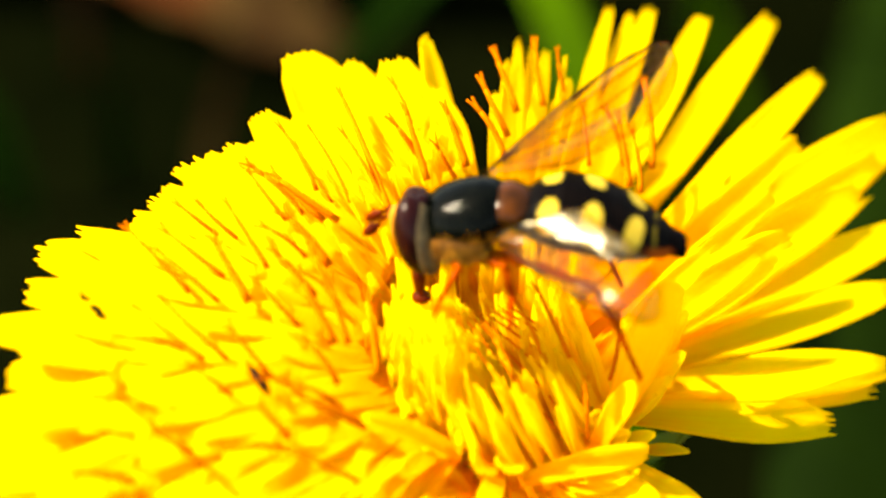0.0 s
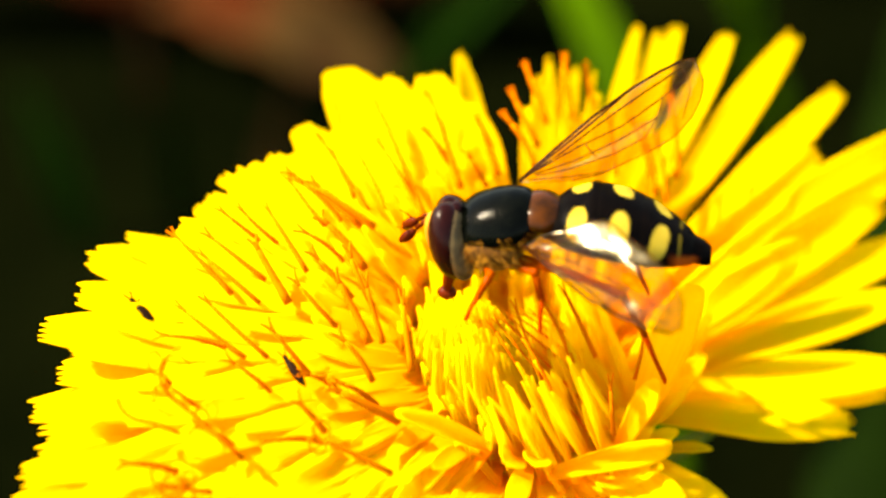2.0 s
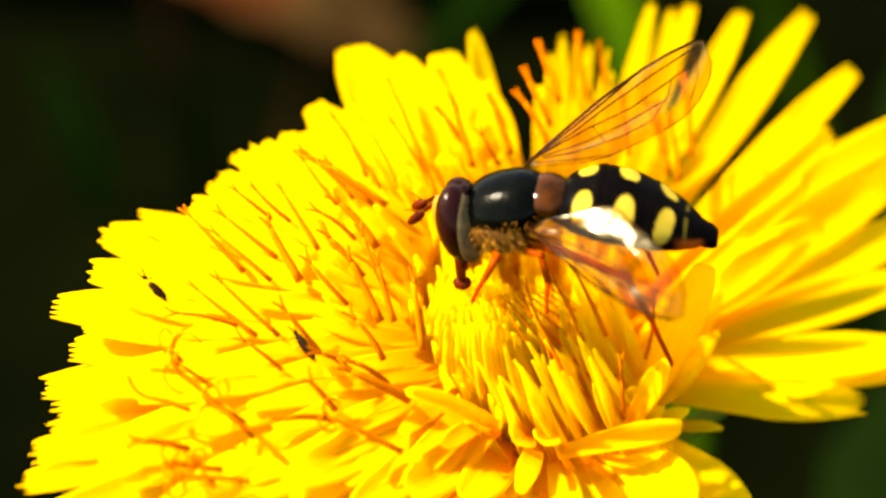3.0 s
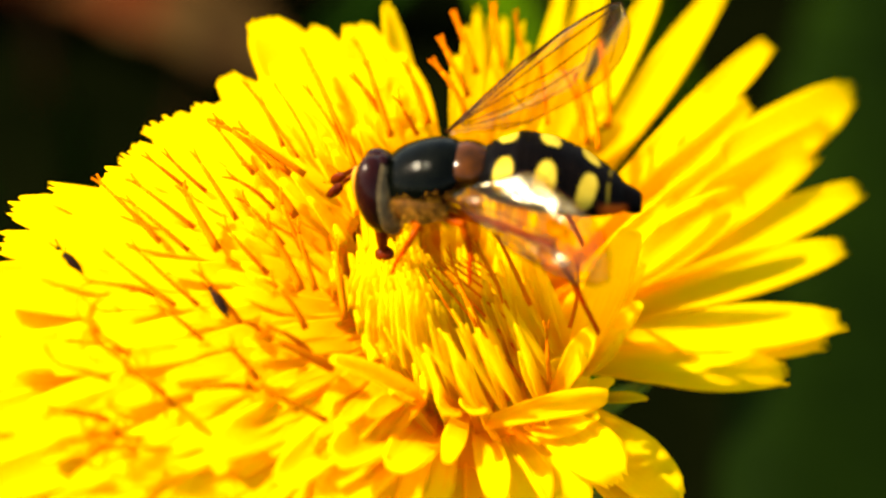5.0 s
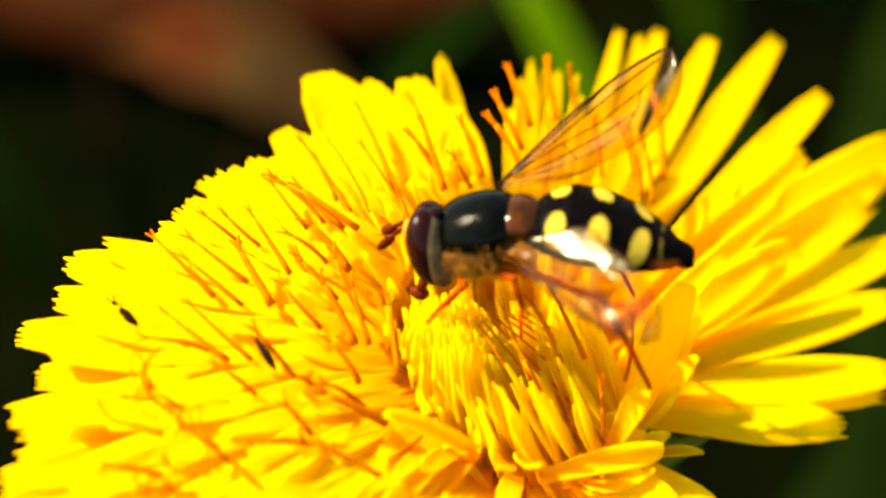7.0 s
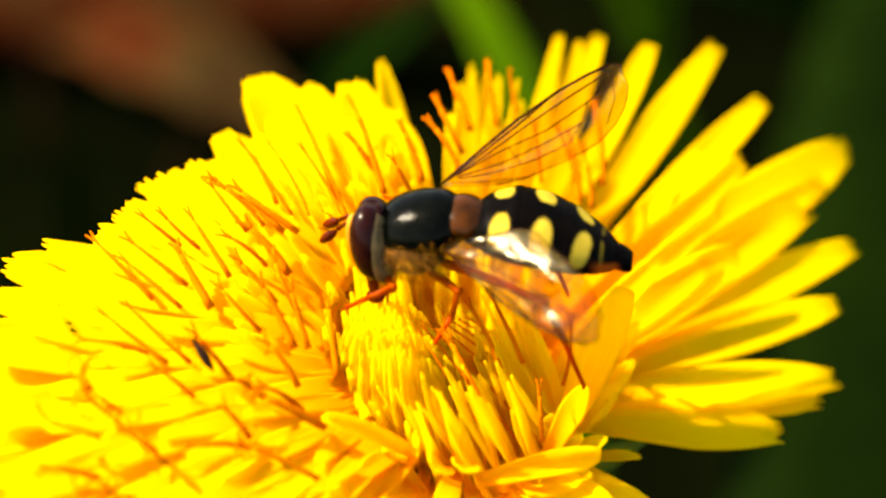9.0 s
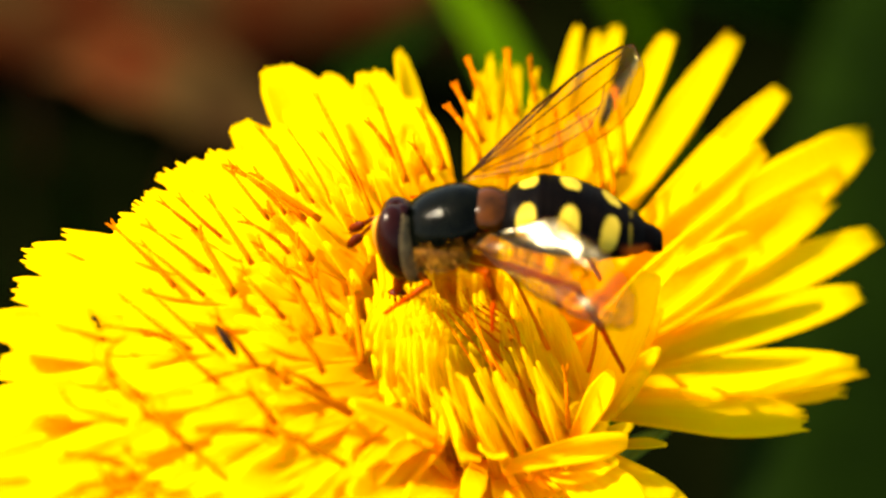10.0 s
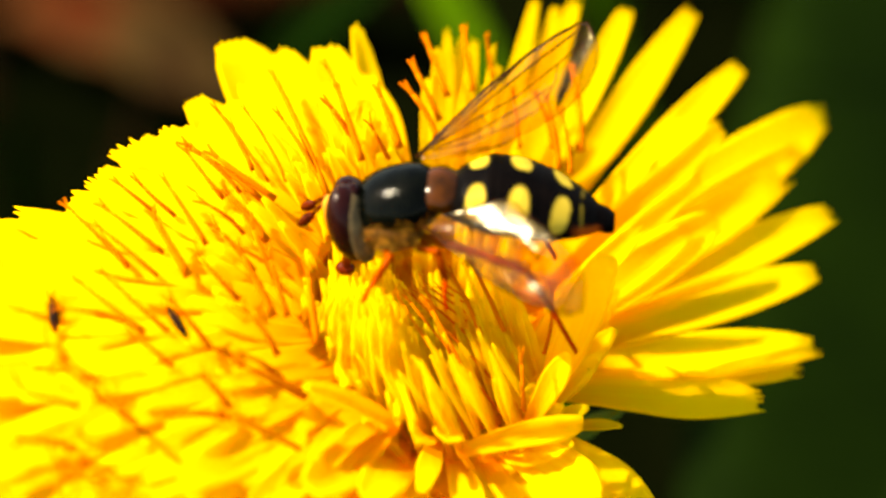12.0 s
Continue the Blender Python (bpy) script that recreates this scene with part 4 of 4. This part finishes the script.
tagged(part("grass", bm, SHADED_LEAF), "dense grass behind the flower, shade in its colour, and unseen shading grass beside it", "grass", kind="stuff")


# ---- what moves ----
def motions():
    walk(fly, [
        (0.0, pose(0.000657, -0.003579, 0.059566, -4.73, 3.85, 172.76)),
        (0.5, pose(0.000686, -0.003617, 0.059419, -5.50, 3.74, 172.60)),
        (1.0, pose(0.000551, -0.003534, 0.059303, -5.39, 3.71, 171.21)),
        (1.5, pose(0.000748, -0.003906, 0.059627, -4.76, 3.11, 172.55)),
        (2.0, pose(0.000772, -0.004019, 0.059807, -4.76, 3.12, 172.82)),
        (2.5, pose(0.000614, -0.003860, 0.059545, -5.30, 3.81, 171.35)),
        (4.5, pose(0.000852, -0.004154, 0.059732, -5.63, 4.80, 173.19)),
        (5.0, pose(0.000547, -0.003887, 0.059321, -6.39, 5.97, 170.62)),
        (5.5, pose(0.000589, -0.003891, 0.059360, -7.20, 6.41, 170.53)),
        (6.0, pose(0.000520, -0.003982, 0.059408, -7.37, 6.03, 168.89)),
        (6.5, pose(0.000499, -0.004271, 0.059597, -7.96, 4.72, 169.92)),
        (8.5, pose(0.000415, -0.003129, 0.059099, -7.60, 4.95, 171.17)),
        (9.0, pose(0.000584, -0.003318, 0.059205, -8.88, 1.97, 171.62)),
        (9.5, pose(0.000544, -0.003315, 0.058973, -9.87, 4.02, 172.28)),
        (10.0, pose(0.000644, -0.003491, 0.058841, -10.68, 5.65, 173.39)),
        (10.5, pose(0.000578, -0.003381, 0.058797, -10.67, 6.19, 172.79)),
        (11.0, pose(0.000617, -0.003455, 0.058838, -10.90, 6.17, 172.62)),
        (11.5, pose(0.000663, -0.003735, 0.059190, -10.14, 6.47, 173.32)),
        (12.0, pose(0.000479, -0.003402, 0.058841, -10.95, 7.13, 171.73)),
    ])
    held = lambda rise: frame_of((-0.75, -1.25, 1.0), (-5.95, -4.9, rise), (0.7, -0.8, 0.2))
    walk(far_wing, [(0.0, held(1.9)), (2.5, held(1.9)), (5.5, held(2.1)), (6.5, held(2.5)), (8.5, held(1.9)), (10.0, held(1.75)), (12.0, held(1.75))])
    root = (-1.2, 1.25, 0.25)
    spread = frame_of(root, (-0.78, 0.52, 0.14), (-0.5, -0.72, 0.42))
    low = frame_of(root, (-0.79, 0.55, 0.08), (-0.447, -0.705, 0.46))
    tilt = lambda m, rx, ry: m @ pose(0, 0, 0, rx, ry, 0)
    walk(near_wing, [(0.0, tilt(spread, 5, 0)), (1.2, tilt(spread, 5, 0)), (2.2, tilt(low, 3.5, -1.4)), (4.5, tilt(low, 1, 0)), (5.5, low), (6.5, tilt(low, 0, -1)), (9.0, tilt(low, -0.8, -4.3)), (10.0, tilt(low, -1.5, -4)), (12.0, tilt(low, -3.4, -2.6))])
    mouth = lambda reach, tilt: Matrix.Translation(Vector((1.5, 0.95, -1.55 - reach)) * MM) @ pose(0, 0, 0, 0, tilt, 0)
    walk(proboscis, [(0.0, mouth(0.25, 4)), (0.9, mouth(0.3, 4)), (1.5, mouth(-0.45, -10)), (2.0, mouth(-0.2, -8)), (2.4, mouth(0.1, -6)), (2.7, mouth(0.2, 0)), (4.4, mouth(0.35, 0)), (5.0, mouth(0.1, 2)),
                     (5.5, mouth(-0.45, -35)), (5.8, mouth(0.1, 0)), (6.1, mouth(-0.1, -4)), (6.5, mouth(-0.7, -20)), (6.7, mouth(-0.6, -20)), (8.3, mouth(-0.15, -20)), (9.0, mouth(-0.1, 6)), (9.6, mouth(-0.1, 0)),
                     (9.9, mouth(-0.2, -10)), (10.2, mouth(0.1, -10)), (10.6, mouth(-0.5, -55)), (11.2, mouth(-0.5, -60)), (11.6, mouth(-0.4, -30)), (12.0, mouth(-0.4, -15))])
    for ob, s, stretch in ((front_legs[0], -1, 0.6), (front_legs[1], 1, 1.0)):
        at = lambda k: pose((SHOULDER.x + 0.9 * k * stretch) * MM, (SHOULDER.y - 0.1 * k) * s * MM, (SHOULDER.z - 0.2 * k * stretch) * MM, 0, -55 * k * stretch, 0)
        walk(ob, [(0.0, at(0)), (2.7, at(0)), (5.5, at(0.1)), (6.7, at(0.4)), (8.3, at(0.2)), (8.7, at(1)), (9.9, at(0.9)), (10.2, at(0.5)), (11.0, at(0.2)), (12.0, at(0.15))])
    for ob, s in zip(middle_legs, (-1, 1)):
        at = lambda k: pose(HIP.x * MM, HIP.y * s * MM, (HIP.z - 0.25 * max(0, k)) * MM, 0, -30 * k, 0)
        walk(ob, [(0.0, at(0)), (6.7, at(0)), (8.3, at(0.2)), (8.7, at(1.0 if s > 0 else 0.4)), (9.0, at(0.9 if s > 0 else 0.4)), (9.3, at(0.3)), (10.2, at(0.1)), (12.0, at(0.0))])

    crawl = lambda x, y, lift, turn: pose(x * MM, y * MM, HEAD.z + (crown(x, y) + lift) * MM, 0, -24, turn)
    walk(walker, [(0.0, crawl(-5.9, -7.8, 0.1, 130)), (2.5, crawl(-6.0, -7.72, 0.3, 130)), (4.5, crawl(-6.1, -7.66, 0.6, 128)), (5.5, crawl(-6.29, -7.43, 0.62, 126)), (6.5, crawl(-6.4, -7.43, 0.62, 126)),
                  (8.5, crawl(-6.46, -7.36, 0.62, 126)), (12.0, crawl(-6.58, -7.35, 0.62, 126))])
    walk(hider, [(0.0, crawl(-11.4, -5.2, -0.1, 140)), (4.5, crawl(-11.32, -5.3, -0.1, 140)), (6.5, crawl(-11.29, -5.24, -0.1, 140)), (9.0, crawl(-11.05, -5.5, -0.35, 130)), (12.0, crawl(-10.6, -6.2, -0.4, 100))])


motions()
